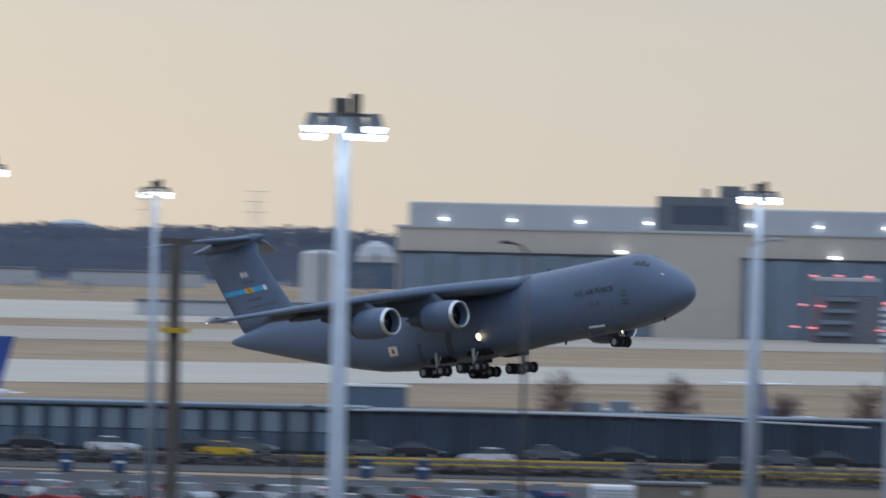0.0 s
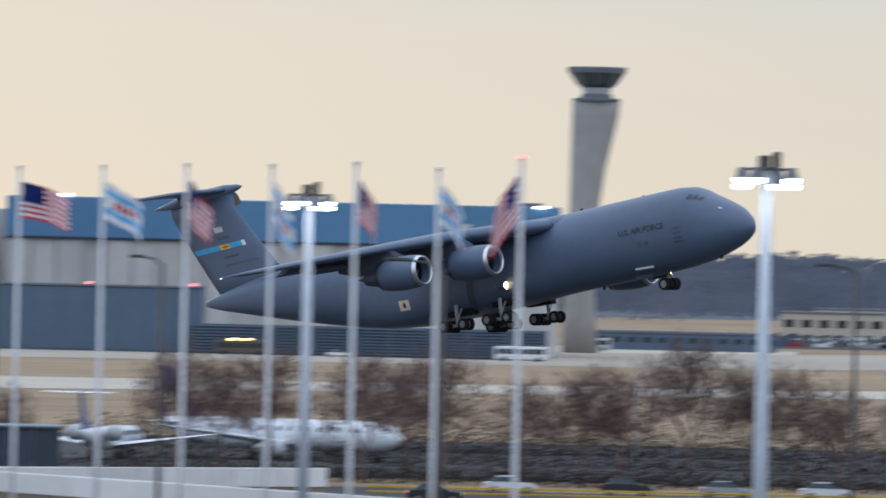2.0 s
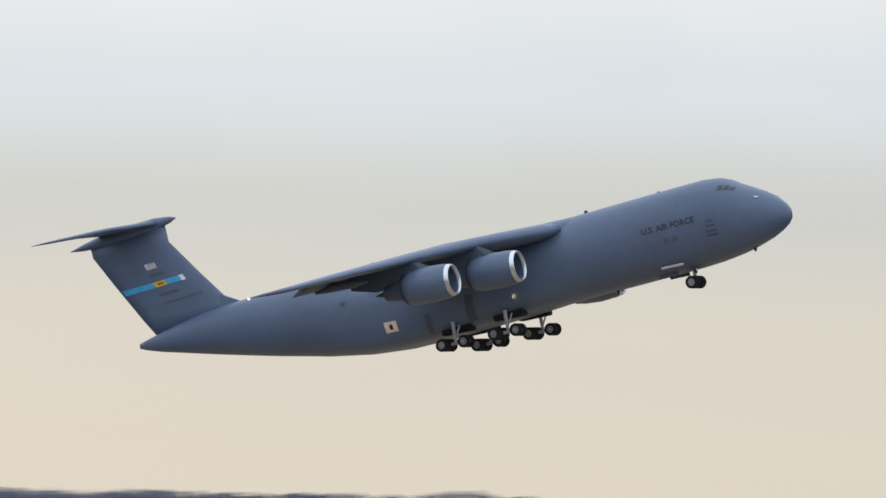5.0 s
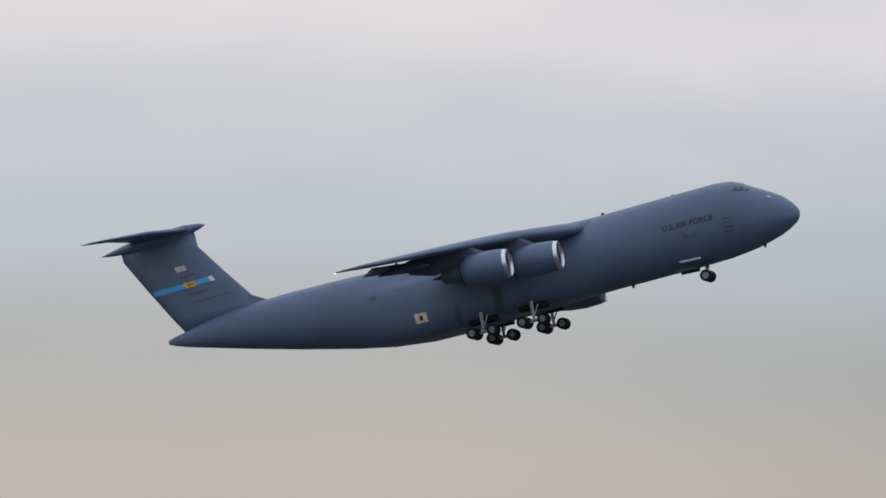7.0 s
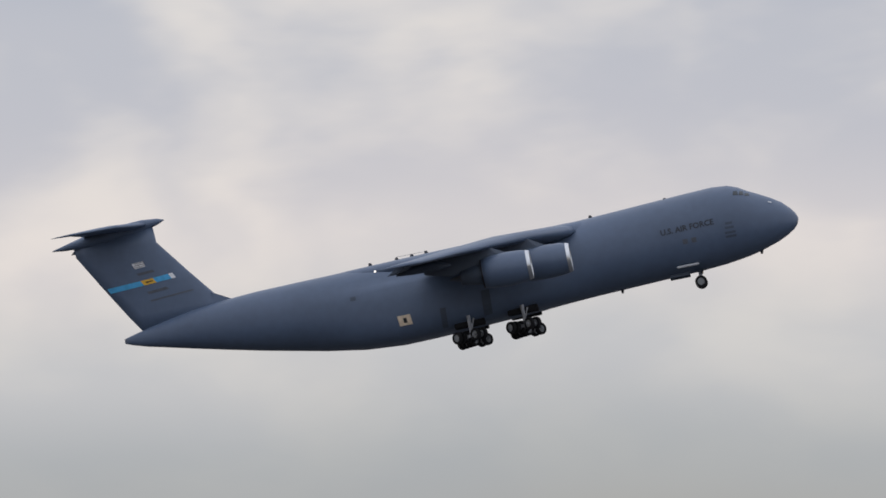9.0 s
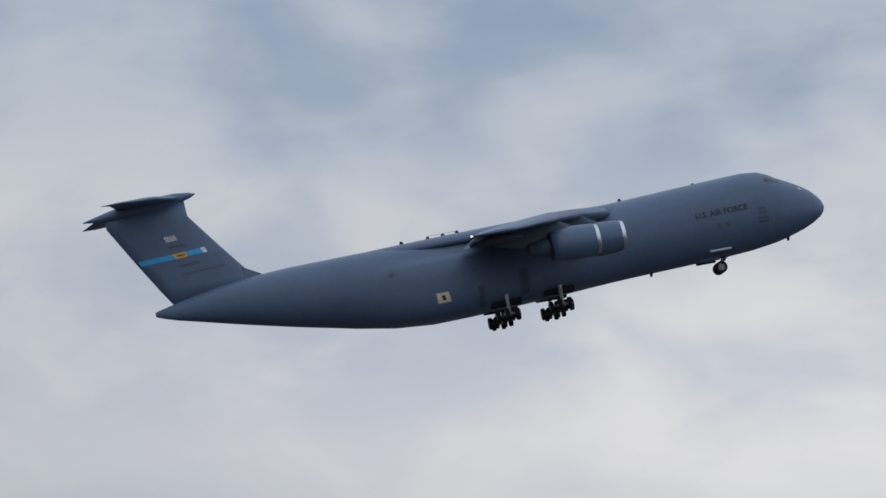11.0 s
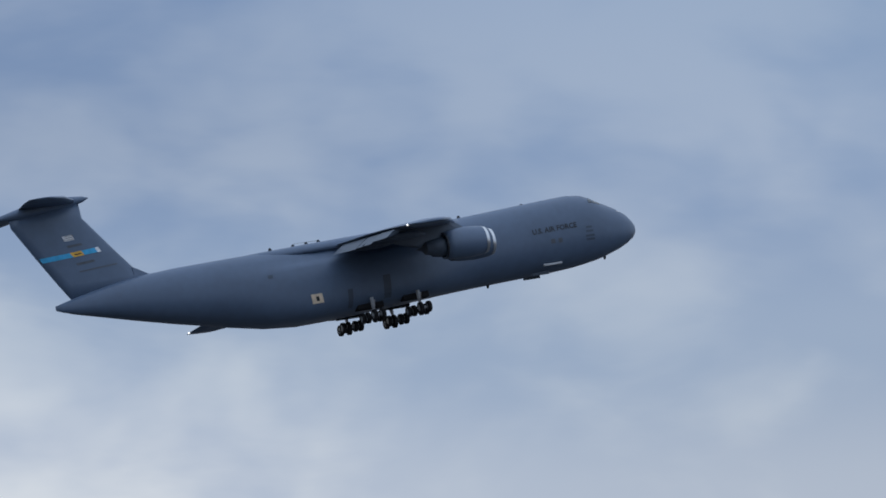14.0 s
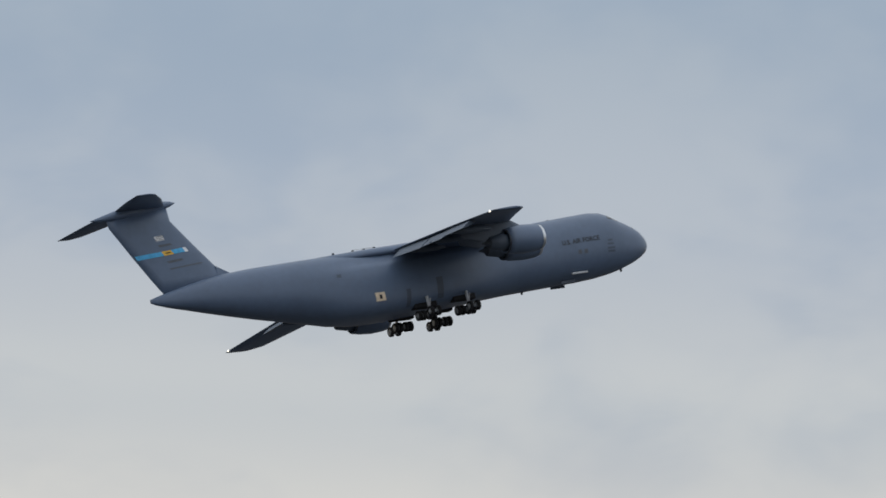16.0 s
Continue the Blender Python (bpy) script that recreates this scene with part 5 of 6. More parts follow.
# ---- trees and hedges ----
def bare_tree(seed, h):
    rng = random.Random(seed)
    t = thing("tree", "bare winter tree with a dense brown twig crown", "tree", None, "bare trees")
    trunk, twigs = B(), B()

    def branch(p, dirn, ln, r, lev):
        q = p + dirn * ln
        tube(trunk if lev < 3 else twigs, p, q, r, r * 0.62, 6 if lev < 2 else 3, cap=False)
        if lev >= 5:
            return
        k = (3, 3, 3, 4, 3)[lev]
        for i in range(k):
            ax = Vector((rng.gauss(0, 1), rng.gauss(0, 1), rng.gauss(0, 0.4)))
            nd = (dirn + ax.normalized() * rng.uniform(0.4, 0.85)).normalized()
            nd.z = max(nd.z, -0.05) + 0.12
            branch(q if i else p + dirn * ln * rng.uniform(0.55, 0.9), nd.normalized(), ln * rng.uniform(0.58, 0.82), r * 0.55, lev + 1)

    branch(Vector((0, 0, 0)), Vector((0, 0, 1)), h * 0.27, h * 0.022, 0)
    for _ in range(3200):
        a, e, q = rng.uniform(0, 6.283), rng.uniform(-0.5, 1.4), rng.random() ** 0.45
        lump = 1 + 0.3 * noise.noise((math.cos(a) * 1.7 + seed, math.sin(a) * 1.7, e * 1.6))
        c = Vector((math.cos(a) * math.cos(e) * 0.4 * h * q, math.sin(a) * math.cos(e) * 0.4 * h * q, 0.58 * h + math.sin(e) * 0.42 * h * q)) * lump
        if c.z < 0.16 * h:
            continue
        dv = (c - Vector((0, 0, 0.2 * h))).normalized() + Vector((rng.gauss(0, 0.5), rng.gauss(0, 0.5), rng.gauss(0, 0.4)))
        sd = Vector((rng.gauss(0, 1), rng.gauss(0, 1), rng.gauss(0, 1))).normalized() * 0.045
        ln = dv.normalized() * rng.uniform(0.4, 1.1)
        twigs.faces.new([twigs.verts.new(p) for p in (c - sd, c + sd, c + ln)])
    part("trunk", trunk, M_BARK, t)
    part("crown", twigs, M_BARK, t)
    return t


TREES = [bare_tree(s, h) for s, h in ((1, 10.5), (2, 9.5), (3, 11.0))]
spots = random.Random(9)
placed = [(-38.2 + i * 0.34 + spots.uniform(-0.12, 0.12), spots.uniform(815, 866)) for i in range(26)] + [(-42.05, 905), (-41.35, 915), (-40.7, 900), (-40.2, 895), (-39.9, 880), (-39.6, 900), (-39.2, 890), (-39.75, 870)]
for i, (a, d) in enumerate(placed):
    k = spots.uniform(0.8, 1.15) if a > -39 else spots.uniform(0.48, 0.6)
    m = Matrix.Translation(at(a, d)) @ pose(0, 0, 0, 0, 0, spots.uniform(0, 360))
    if i < 3:
        TREES[i].matrix_world = m
    else:
        o2 = copy_thing(TREES[i % 3], m)
        o2.scale = (k, k, k)


def hedge(az0, az1, d, h, seed):
    rng = random.Random(seed)
    p, q = at(az0, d), at(az1, d)
    t = thing("hedge", "low dark leafless hedge", "hedge", Matrix.Translation(p), kind="stuff")
    verts, faces = [], []
    v = q - p
    nb = int(v.length * 110)
    for _ in range(nb):
        c = v * rng.random() + Vector((rng.gauss(0, 0.5), rng.gauss(0, 0.5), abs(rng.gauss(0, 0.5)) * h + 0.05))
        s = rng.uniform(0.1, 0.42)
        a = Vector((rng.gauss(0, 1), rng.gauss(0, 1), rng.gauss(0, 1))).normalized() * s
        b = Vector((rng.gauss(0, 1), rng.gauss(0, 1), rng.gauss(0, 1))).normalized() * s * 0.7
        i = len(verts)
        for w in (c, c + a, c + a + b):
            verts.append((w.x, w.y, max(w.z, 0.0)))
        faces.append((i, i + 1, i + 2))
    me = bpy.data.meshes.new("twigs")
    me.from_pydata(verts, [], faces)
    me.materials.append(M_HEDGE)
    ob = new("twigs", me)
    ob.parent = t


hedge(-45.5, -43.2, 784, 0.9, 1)
hedge(-41.6, -39.9, 757, 1.5, 2)
hedge(-38.6, -31.5, 822, 1.8, 3)
hedge(-38.9, -31.0, 838, 1.6, 5)
hedge(-38.9, -28.0, 1008, 2.4, 6)
hedge(-43.0, -41.7, 770, 0.6, 4)
hedge(-38.6, -30.5, 900, 1.9, 7)
hedge(-38.4, -30.5, 955, 1.7, 8)

# ---- vehicles ----
def make_car(paint, label, tail=False, van=False):
    c = thing("car", label, "car", None, "parked cars")
    roof = 1.95 if van else 1.46
    bm = B()
    low = [(-2.2, 0.35), (-2.25, 0.75), (-2.1, 0.98), (-1.1, 1.02), (0.9, 1.0), (1.95, 0.86), (2.2, 0.62), (2.2, 0.35)]
    loft(bm, [[(x, y, z) for x, z in low] for y in (-0.87, 0.87)])
    bmesh.ops.bevel(bm, geom=list(bm.edges), offset=0.06, segments=1, affect="EDGES")
    part("body", bm, paint, c)
    bm = B()
    top = [(-1.95 if van else -1.75, 0.98), (-1.75 if van else -1.1, roof), (0.25, roof), (1.15, 0.98)]
    loft(bm, [[(x, 0.78, z) if z < 1.2 else (x, 0.62, z) for x, z in top], [(x, -0.78, z) if z < 1.2 else (x, -0.62, z) for x, z in top]])
    part("glasshouse", bm, M_GLASS, c, "dark windows")
    bm = B()
    box(bm, top[1][0] + 0.05, 0.25, -0.64, 0.64, roof - 0.03, roof + 0.05, bevel=0.02)
    part("roof", bm, paint, c)
    for x in (-1.35, 1.38):
        for y in (-0.86, 0.86):
            bm = B()
            tube(bm, (x, y - 0.1, 0.33), (x, y + 0.1, 0.33), 0.33, 0.33, 14)
            tube(bm, (x, y - 0.11, 0.33), (x, y + 0.11, 0.33), 0.2, 0.2, 10, mi=1)
            part("wheel", bm, [M_TYRE, M_RIM], c)
    for y in (-0.62, 0.62):
        bm = B(); box(bm, -2.28, -2.2, y - 0.2, y + 0.2, 0.72, 0.88); part("tail_lamp", bm, G_RED if tail else M_RED, c)
        bm = B(); box(bm, 2.15, 2.23, y - 0.2, y + 0.2, 0.6, 0.74); part("headlamp", bm, M_WHITE, c)
    return c


CAR_WORDS = ("white", "silver", "black", "dark blue", "red", "dark grey")
CARS = [make_car(p, w + " saloon car parked among others") for p, w in zip(CAR_COLS, CAR_WORDS)]
used = [False] * len(CARS)
crng = random.Random(21)


def put_car(k, az, d, heading, z=0.06):
    m = Matrix.Translation(at(az, d, z)) @ pose(0, 0, 0, 0, 0, heading)
    if used[k]:
        return copy_thing(CARS[k], m)
    used[k] = True
    CARS[k].matrix_world = m
    return CARS[k]


pick = (0, 1, 5, 2, 3, 0, 1, 5, 5, 2, 0, 1, 3, 2, 4)
for row, (d, a0, a1) in enumerate(((650, -46.2, -42.2), (668, -46.2, -42.0), (688, -46.2, -42.0))):
    a = a0
    while a < a1:
        if crng.random() < 0.85:
            put_car(pick[crng.randrange(15)], a, d + crng.uniform(-0.4, 0.4), 90 - a + 28 + crng.uniform(-2, 2) + (180 if row % 2 else 0))
        a += 0.27 * 690 / d
for az, d, k, hd in ((-44.72, 815, 0, 42), (-45.2, 820, 2, 42), (-43.9, 822, 5, 40), (-44.2, 819, 2, 40), (-41.0, 788, 2, 40), (-42.1, 820, 5, 40),
                     (-43.2, 821, 5, 40), (-41.65, 820, 2, 40), (-40.7, 819, 5, 40), (-40.45, 819, 2, 220), (-42.9, 820, 2, 40), (-37.6, 790, 5, 40), (-36.2, 790, 0, 40), (-35.5, 792, 2, 40),
                     (-34.9, 788, 1, 40), (-34.3, 792, 0, 40), (-33.6, 790, 3, 220), (-37.9, 795, 0, 40)):
    put_car(k, az, d, hd)
def far_car(paint, word):
    c = thing("car", word + " car in the crowded far lot", "car", None, "cars in the far lot")
    bm = B()
    low = [(-2.2, 0.1), (-2.25, 0.75), (-2.1, 0.98), (0.9, 1.0), (2.0, 0.84), (2.2, 0.1)]
    loft(bm, [[(x, y, z) for x, z in low] for y in (-0.87, 0.87)])
    part("body", bm, paint, c)
    bm = B()
    top = [(-1.75, 0.98), (-1.1, 1.5), (0.25, 1.5), (1.15, 0.98)]
    loft(bm, [[(x, s2 * (0.78 if z < 1.2 else 0.62), z) for x, z in top] for s2 in (1, -1)])
    part("glasshouse", bm, M_GLASS, c)
    return c


FAR_CARS = [far_car(p, w) for p, w in zip(CAR_COLS, CAR_WORDS)]
n_far = 0
for row in range(7):
    for i in range(44):
        if crng.random() < 0.12:
            continue
        az = -34.9 + 4.1 * i / 44 + crng.uniform(-0.02, 0.02)
        k = pick[crng.randrange(15)] if n_far >= 6 else n_far
        m = Matrix.Translation(at(az, 2380 + 52 * row + (az + 35) * 24 + crng.uniform(-4, 4), 0.1)) @ pose(0, 0, 0, 0, 0, crng.choice((35, 215)) + crng.uniform(-4, 4))
        if n_far < 6:
            FAR_CARS[k].matrix_world = m
        else:
            copy_thing(FAR_CARS[k], m)
        n_far += 1
for az, d, k in ((-42.75, 2010, 5), (-42.4, 2008, 0), (-41.95, 2012, 2), (-41.8, 2015, 0), (-37.25, 1885, 0), (-43.6, 2015, 1), (-44.1, 2014, 3)):
    put_car(k, az, d, 40, 0.0)
brake = make_car(CAR_COLS[2], "black car with red tail lamps lit", True)
brake.matrix_world = Matrix.Translation(at(-37.07, 735, 0.06)) @ pose(0, 0, 0, 0, 0, 100)
taxi = make_car(M_YEL, "yellow taxi waiting on the terminal road")
taxi.matrix_world = Matrix.Translation(at(-44.05, 806, 0.06)) @ pose(0, 0, 0, 0, 0, 40)
mover_a = make_car(CAR_COLS[0], "white car driving along the terminal road")
mover_b = make_car(CAR_COLS[0], "white car driving along the terminal road")


def bus(az, d, m, label, lit=False):
    t = thing("bus", label, "bus", facing(az, d))
    bm = B(); box(bm, -5.2, 5.2, 0, 2.5, 0.4, 3.0, bevel=0.15); part("body", bm, m, t)
    for i in range(7):
        bm = B(); box(bm, -4.8 + i * 1.37, -3.6 + i * 1.37, -0.04, 0, 1.5, 2.5); part("window", bm, M_GLASS, t)
    for u in (-3.4, 3.4):
        bm = B(); tube(bm, (u, -0.05, 0.5), (u, 0.3, 0.5), 0.5, 0.5, 12); part("wheel", bm, M_TYRE, t)
    if lit:
        for u in (-1.5, 1.2):
            bm = B(); box(bm, u - 0.9, u + 0.9, 0.6, 1.0, 3.0, 3.35); part("amber_lamp", bm, G_AMBER, t, "lit amber beacon")


bus(-36.15, 1880, M_WHITE, "white apron bus on the taxiway")
bus(-37.83, 1880, M_RUST, "airport service truck with lit amber beacons", True)
bus(-35.75, 2150, M_GREYC, "pale grey apron bus on the taxiway")


# ---- parked airliners ----
def airliner(az, d, turn, length, r, paint, fin_paint, label, ttail=False, zc=3.0, fin_low=None):
    t = thing("airliner", label, "airliner", facing(az, d, 0, turn))
    bm = B()
    L = length
    prof = [(0.5, 0.03, -0.1), (0.485, 0.35, -0.08), (0.46, 0.68, -0.03), (0.42, 0.92, 0), (0.36, 1, 0), (-0.2, 1, 0), (-0.34, 0.75, 0.2), (-0.45, 0.4, 0.5), (-0.5, 0.12, 0.7)]
    loft(bm, [[(x * L, r * q * math.cos(a), zc + r * o_ + r * q * math.sin(a)) for a in [2 * math.pi * i / 18 for i in range(18)]] for x, q, o_ in prof])
    part("fuselage", bm, paint, t, smooth=True)
    fh = 0.155 * L if not ttail else 0.13 * L
    bm = B()
    loft(bm, [[(x, y, z) for x, y, z in ((-0.33 * L, 0, zc + r * 0.8), (-0.4 * L, 0.2, zc + r * 0.8), (-0.47 * L, 0, zc + r * 0.8), (-0.4 * L, -0.2, zc + r * 0.8))],
              [(x, y, z) for x, y, z in ((-0.455 * L, 0, zc + r + fh), (-0.48 * L, 0.1, zc + r + fh), (-0.52 * L, 0, zc + r + fh), (-0.48 * L, -0.1, zc + r + fh))]])
    f = part("fin", bm, fin_paint, t)
    if fin_low is not None:
        lo, hi = (-0.345, -0.4, -0.465), (-0.4, -0.45, -0.492)
        bm = B()
        loft(bm, [[(a * L, 0, z), (b * L, q, z), (c * L, 0, z), (b * L, -q, z)] for (a, b, c), q, z in ((lo, 0.24, zc + r * 0.82), (hi, 0.2, zc + r + fh * 0.45))])
        part("fin_root", bm, fin_low, f, "tan lower part of the fin")
    zs = zc + r + fh - 0.15 if ttail else zc + r * 0.55
    xs = -0.47 * L if ttail else -0.42 * L
    for s in (-1, 1):
        bm = B()
        loft(bm, wing_rings([(s * 0.15, xs + 1.2, 2.6, zs, 0.1), (s * L * 0.13, xs - 0.9, 1.2, zs + 0.1, 0.08)]))
        part("tailplane", bm, M_JET if ttail else paint, f)
        bm = B()
        loft(bm, wing_rings([(s * r * 0.6, 0.1 * L, 0.17 * L, zc - r * 0.6, 0.12), (s * L * 0.46, -0.1 * L, 0.045 * L, zc + 0.8, 0.09)]))
        part("wing", bm, paint, t)
        bm = B()
        ex, ey, ez = (-0.26 * L, s * (r + 0.75), zc + 0.6) if ttail else (0.1 * L, s * L * 0.16, zc - r * 0.9)
        lathe_x(bm, [(1.6, 0.6), (1.2, 0.78), (-0.6, 0.74), (-1.8, 0.42)], (ex, ey, ez), 14)
        part("engine", bm, M_GREYC, t, smooth=True)
        bm = B(); box(bm, -0.06 * L - 0.4, -0.06 * L + 0.4, s * r * 1.2 - 0.18, s * r * 1.2 + 0.18, 0, 0.9, bevel=0.1); tube(bm, (-0.06 * L, s * r * 1.2, 0.5), (-0.06 * L, s * r * 1.2, zc - r * 0.6), 0.1, 0.1, 6); part("main_wheel", bm, M_TYRE, t)
    bm = B(); box(bm, 0.4 * L - 0.35, 0.4 * L + 0.35, -0.25, 0.25, 0, 0.7, bevel=0.1); tube(bm, (0.4 * L, 0, 0.4), (0.4 * L, 0, zc - r * 0.7), 0.08, 0.08, 6); part("nose_wheel", bm, M_TYRE, t)
    for s in (-1, 1):
        for i in range(16):
            x = 0.36 * L - i * 0.04 * L
            bm = B(); box(bm, x - 0.16, x + 0.16, s * r * 0.965 - 0.04, s * r * 0.965 + 0.04, zc + 0.25 * r, zc + 0.25 * r + 0.42); part("window", bm, M_GLASS, t)
        bm = B(); loft(bm, [[(x * L, s * y * r, zc + z * r) for x, y, z in ((0.462, 0.5, 0.42), (0.448, 0.76, 0.42), (0.44, 0.62, 0.72), (0.452, 0.4, 0.66))], [(x * L + 0.04, s * y * r * 1.04, zc + z * r * 1.04) for x, y, z in ((0.462, 0.5, 0.42), (0.448, 0.76, 0.42), (0.44, 0.62, 0.72), (0.452, 0.4, 0.66))]]); part("cockpit_window", bm, M_GLASS, t)
    return t


taxiing = airliner(-37.78, 908, -40, 30, 1.5, M_JET, M_JETB, "white regional airliner with a blue fin parked behind the gallery", zc=2.5, fin_low=M_CREAM)
airliner(-40.67, 892, 78, 26, 1.1, M_JET, M_JETB, "small white jet with a dark blue T-tail", True, 2.0)
airliner(-38.61, 892, 78, 26, 1.1, M_JET, M_JETB, "small white jet with a dark blue T-tail", True, 2.0)
airliner(-46.2, 890, 150, 30, 1.5, M_JET, M_JETB, "white airliner with a bright blue fin")
airliner(-28.3, 2290, 180, 32, 1.7, M_TEAL, M_TEAL, "pale blue-white airliner taxiing on the far field", zc=2.9)


# ---- far lamps ----
for i in range(9):
    a = -30.14 + 1.44 * i / 8
    t = thing("road_lamp", "distant road lamp with a lit amber head", "street lamp", facing(a, 3450), "amber road lamps")
    bm = B(); tube(bm, (0, 0, 0), (0, 0, 12.6), 0.16, 0.1, 6); part("pole", bm, M_SLATE, t)
    bm = B(); box(bm, -1.1, 1.1, -0.3, 0.3, 12.55, 12.95, bevel=0.1); part("lamp_head", bm, G_AMBER, t)
for a, d, z in ((-31.9, 3400, 13), (-32.6, 2600, 12), (-31.65, 3300, 11), (-33.9, 2900, 10), (-27.0, 3600, 14), (-32.3, 3000, 9), (-33.3, 2400, 8)):
    t = thing("road_lamp", "distant road lamp with a lit amber head", "street lamp", facing(a, d), "amber road lamps")
    bm = B(); tube(bm, (0, 0, 0), (0, 0, z), 0.16, 0.1, 6); part("pole", bm, M_SLATE, t)
    bm = B(); box(bm, -1.3, 1.3, -0.3, 0.3, z - 0.05, z + 0.35, bevel=0.1); part("lamp_head", bm, G_AMBER, t)
for a in (-44.55, -43.9, -29.3, -28.1, -26.7):
    t = thing("pylon", "faint lattice pylon over the far woods", "pylon", facing(a, 4600), "far pylons")
    bm = B()
    for s in (-1, 1):
        tube(bm, (s * 4, 0, 0), (s * 1.5, 0, 40), 0.13, 0.11, 4)
        for k in range(6):
            z = 6 * k
            tube(bm, (s * (4 - k * 0.38), 0, z), (-s * (3.7 - k * 0.38), 0, z + 6), 0.09, 0.09, 4)
    for z in (30, 35, 40):
        tube(bm, (-6, 0, z), (6, 0, z), 0.1, 0.1, 4)
    part("lattice", bm, M_GREYC, t)

# ---- movement ----
FLIGHT = [  # seconds, place, bank, pitch, heading
    (0.0, -685.49, 781.09, 14.00, -0.209, -6.788, -0.521),
    (0.5, -650.46, 781.81, 15.53, -0.482, -7.342, -0.575),
    (1.0, -615.32, 782.00, 17.99, -0.493, -7.830, -0.651),
    (1.5, -579.67, 781.68, 20.26, 0.024, -8.185, -0.765),
    (2.0, -542.96, 781.85, 23.54, 0.791, -8.505, -0.897),
    (2.5, -506.83, 781.94, 26.77, 1.542, -8.890, -1.025),
    (3.0, -470.44, 782.62, 30.60, 2.169, -9.386, -1.174),
    (3.5, -434.30, 783.69, 34.70, 2.565, -10.040, -1.368),
    (4.0, -397.25, 784.02, 39.28, 2.725, -10.777, -1.456),
    (4.2, -382.31, 784.19, 41.01, 2.815, -11.069, -1.495),
    (4.7, -344.50, 811.52, 45.62, 2.446, -11.697, -2.048),
    (5.2, -306.51, 873.15, 50.45, 1.382, -12.180, -3.092),
    (5.7, -268.33, 939.50, 55.47, 0.098, -12.526, -4.135),
    (6.1, -237.67, 978.19, 59.60, -0.768, -12.708, -4.639),
    (6.5, -206.86, 990.73, 63.83, -1.228, -12.811, -4.575),
    (7.0, -168.43, 987.59, 69.16, -1.305, -12.827, -3.774),
    (7.5, -129.74, 985.24, 74.64, -1.164, -12.786, -2.973),
    (8.0, -90.59, 983.46, 80.35, -0.812, -12.781, -2.281),
    (8.5, -51.02, 980.92, 85.83, -0.617, -12.608, -1.586),
    (9.0, -11.13, 977.79, 91.37, -0.541, -12.310, -0.980),
    (9.5, 28.91, 975.60, 97.03, -0.653, -12.119, -0.388),
    (10.0, 69.19, 973.97, 102.70, -0.951, -12.036, 0.191),
    (10.5, 109.72, 972.90, 108.35, -1.397, -12.016, 0.717),
    (11.0, 150.49, 972.41, 113.96, -1.950, -12.015, 1.152),
    (11.5, 191.51, 972.48, 119.49, -2.569, -11.987, 1.457),
    (12.0, 232.87, 973.41, 125.07, -3.255, -11.933, 1.630),
    (12.5, 274.62, 975.36, 130.76, -3.751, -12.000, 1.789),
    (13.0, 316.92, 978.46, 136.41, -4.140, -12.046, 1.949),
    (13.5, 359.35, 981.84, 141.73, -4.481, -11.982, 2.064),
    (14.0, 402.47, 985.98, 146.88, -5.005, -11.891, 2.108),
    (14.5, 446.14, 991.42, 151.91, -5.795, -11.758, 2.037),
    (15.0, 490.38, 997.49, 156.72, -6.944, -11.543, 1.958),
    (15.5, 535.19, 1003.75, 161.03, -8.181, -11.295, 2.046),
    (16.0, 579.99, 1010.75, 165.21, -9.615, -11.133, 2.316),
]


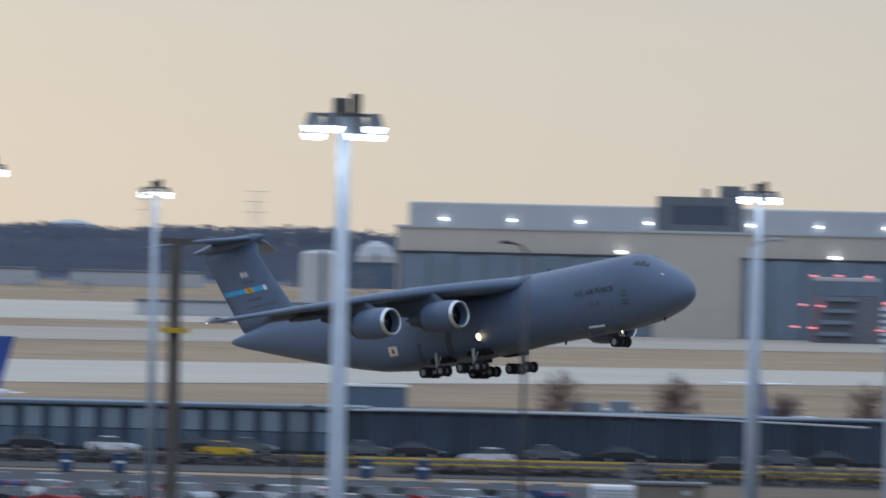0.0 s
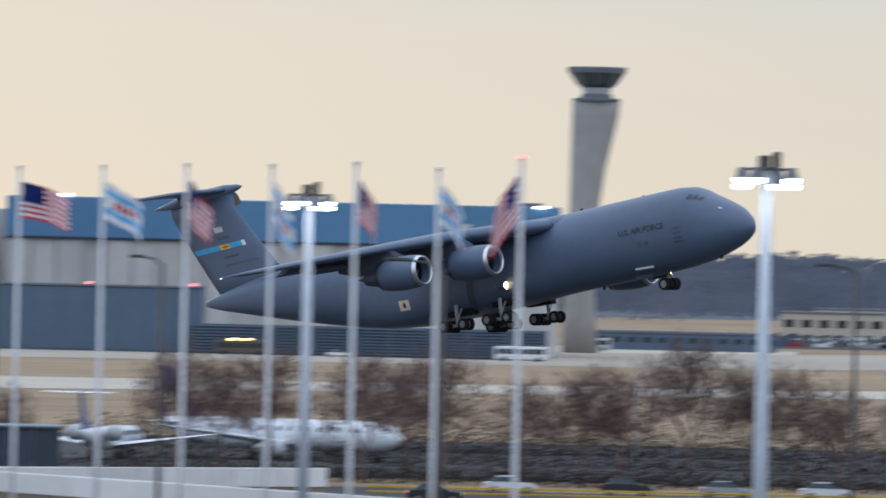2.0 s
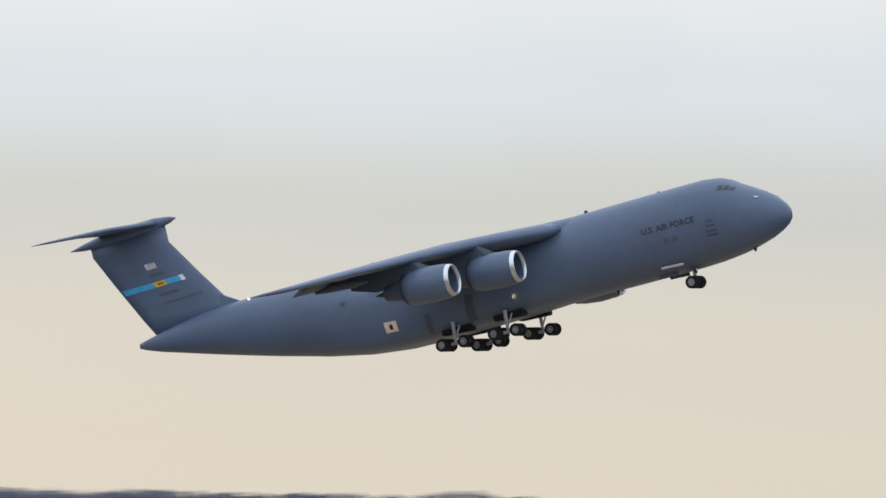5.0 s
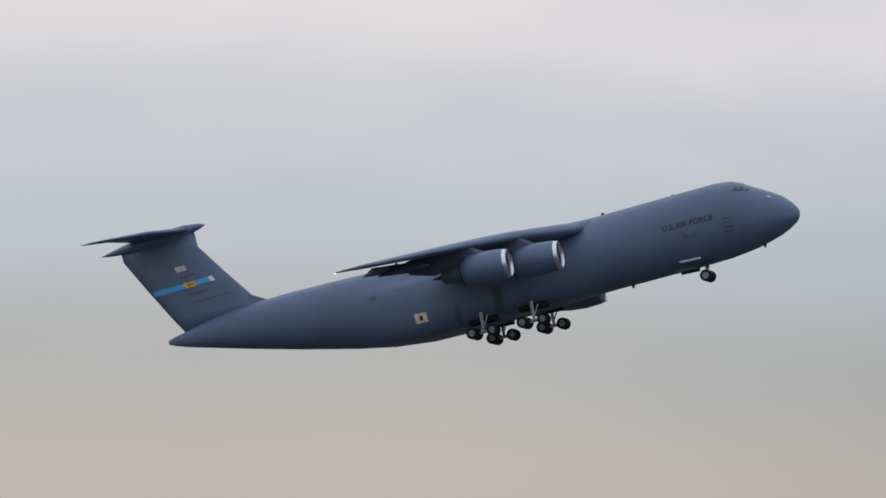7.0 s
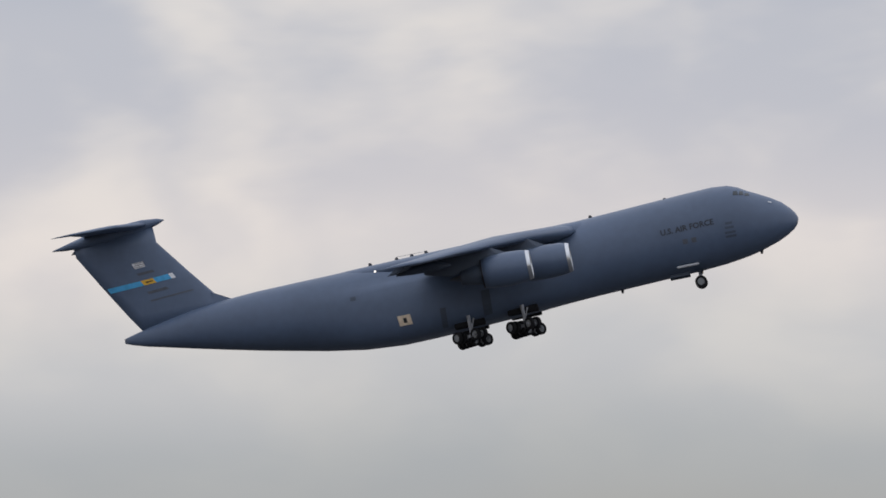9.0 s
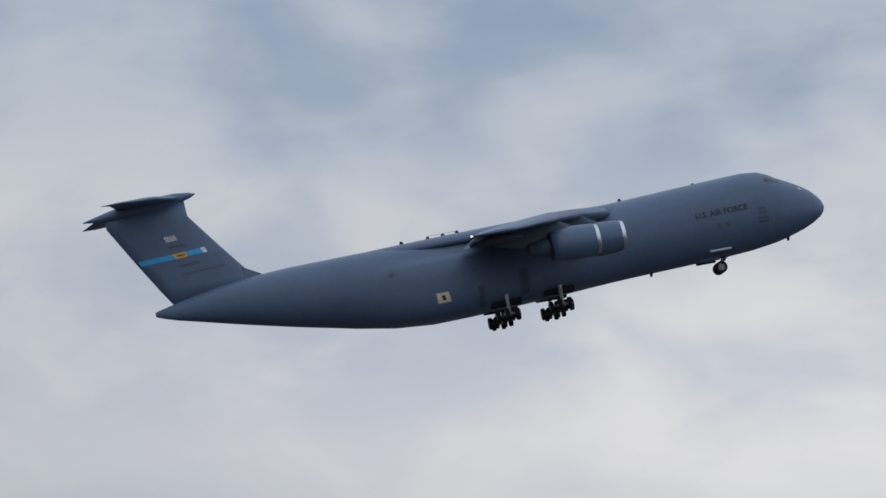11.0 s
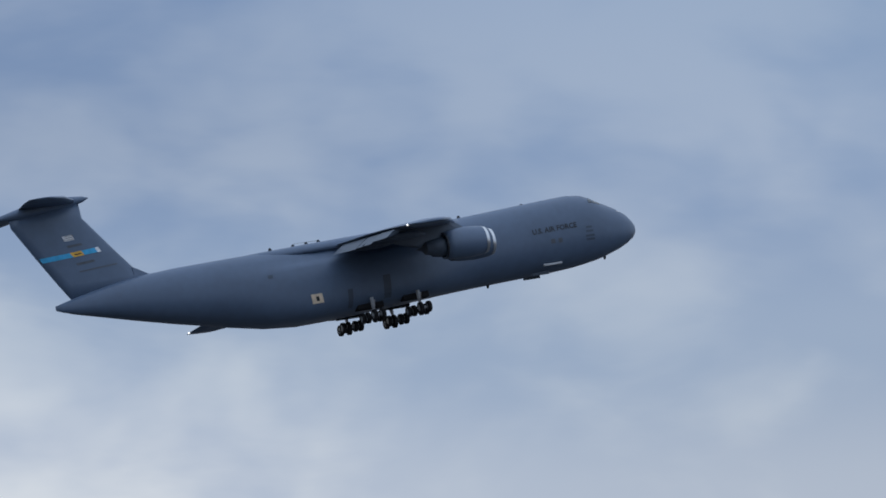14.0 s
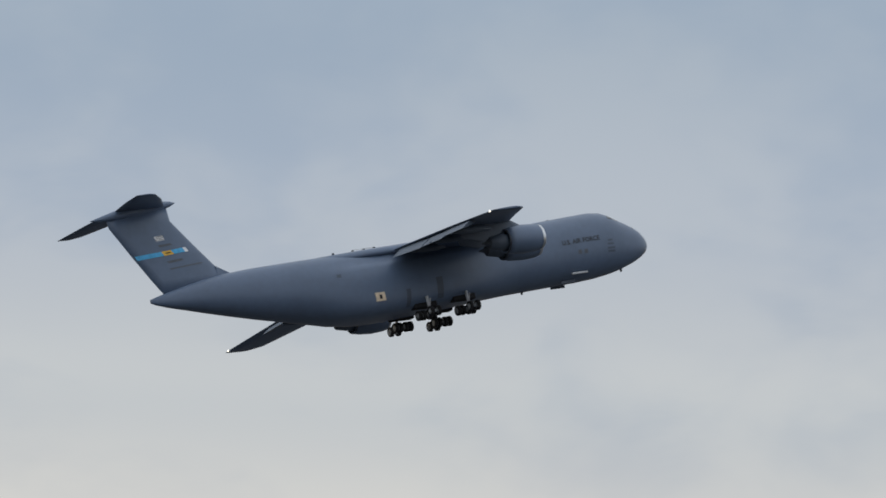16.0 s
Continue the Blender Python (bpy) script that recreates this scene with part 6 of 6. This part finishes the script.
def motions():
    walk(transport, [(t, pose(x, y, z, b, p, h)) for t, x, y, z, b, p, h in FLIGHT])
    hinge = (-10.9, 0, -2.5)
    walk(nose_gear, [(0.0, pose(*hinge)), (9.0, pose(*hinge)), (10.2, pose(*hinge, 0, 12, 0)), (11.5, pose(-11.1, 0, -2.6, 0, 30, 0)),
                     (12.5, pose(-11.1, 0, -2.5, 0, 45, 0)), (13.5, pose(-11.1, 0, -2.2, 0, 62, 0)), (14.5, pose(-11.1, 0, -1.8, 0, 80, 0)), (16.0, pose(-11.1, 0, -1.8, 0, 80, 0))])
    for lamp, s in landing_lamps:
        walk(lamp, [(0.0, pose(0, 0, 0)), (4.4, pose(0, 0, 0)), (5.9, pose(0, -s * 0.95, 0)), (16.0, pose(0, -s * 0.95, 0))])
    for f, seed in FLAGS:
        walk(f, [(0.5 * k, pose(0, 0, 0, 0, 0, 16 * math.sin(2.3 * k + seed))) for k in range(11)] + [(16.0, pose(0, 0, 0))])
    beat = (0.0, 0.25, 0.5, 1.0, 2.0, 3.0, 4.0, 6.0, 8.0, 10.0, 12.0, 14.0, 15.75, 16.0)

    def drive(ob, start, way, speed, heading):
        walk(ob, [(t, Matrix.Translation(start + way * (speed * t)) @ pose(0, 0, 0, 0, 0, heading)) for t in beat])

    left = -Vector((math.cos(radians(-42.5)), -math.sin(radians(-42.5)), 0))
    drive(mover_a, at(-42.48, 803, 0.06), left, 12.7, 222.5)
    drive(mover_b, at(-40.21, 812, 0.06) - left * 19.0, left, 12.7, 222.5)
    right = Vector((math.cos(radians(-36.5)), -math.sin(radians(-36.5)), 0))
    drive(brake, at(-37.07, 757, 0.06) - right * 16.8, right, 11.2, 36.5)
    m0 = taxiing.matrix_world.copy()
    nose = m0.to_3x3() @ Vector((1, 0, 0))
    roll_out = [(t, min(t, 4.2) + (0.5 * (min(t, 6.2) - 4.2) if t > 4.2 else 0)) for t in (0.0, 0.5, 1.0, 1.5, 2.0, 3.0, 4.0, 5.0, 6.2, 8.0, 16.0)]
    walk(taxiing, [(t, Matrix.Translation(nose * (8.0 * (k - 1.5))) @ m0) for t, k in roll_out])
    for g, xb, s in bogies:
        at_rest = lambda yaw, lift: pose(xb, s * 4.0, -4.15 + lift, 0, 0, yaw)
        walk(g, [(0.0, at_rest(0, 0)), (7.6, at_rest(0, 0)), (8.4, at_rest(s * 20, 0)), (9.6, at_rest(s * 60, 0)), (11.0, at_rest(s * 88, 0)), (13.0, at_rest(s * 90, 0)), (16.0, at_rest(s * 90, 0.12))])


motions()
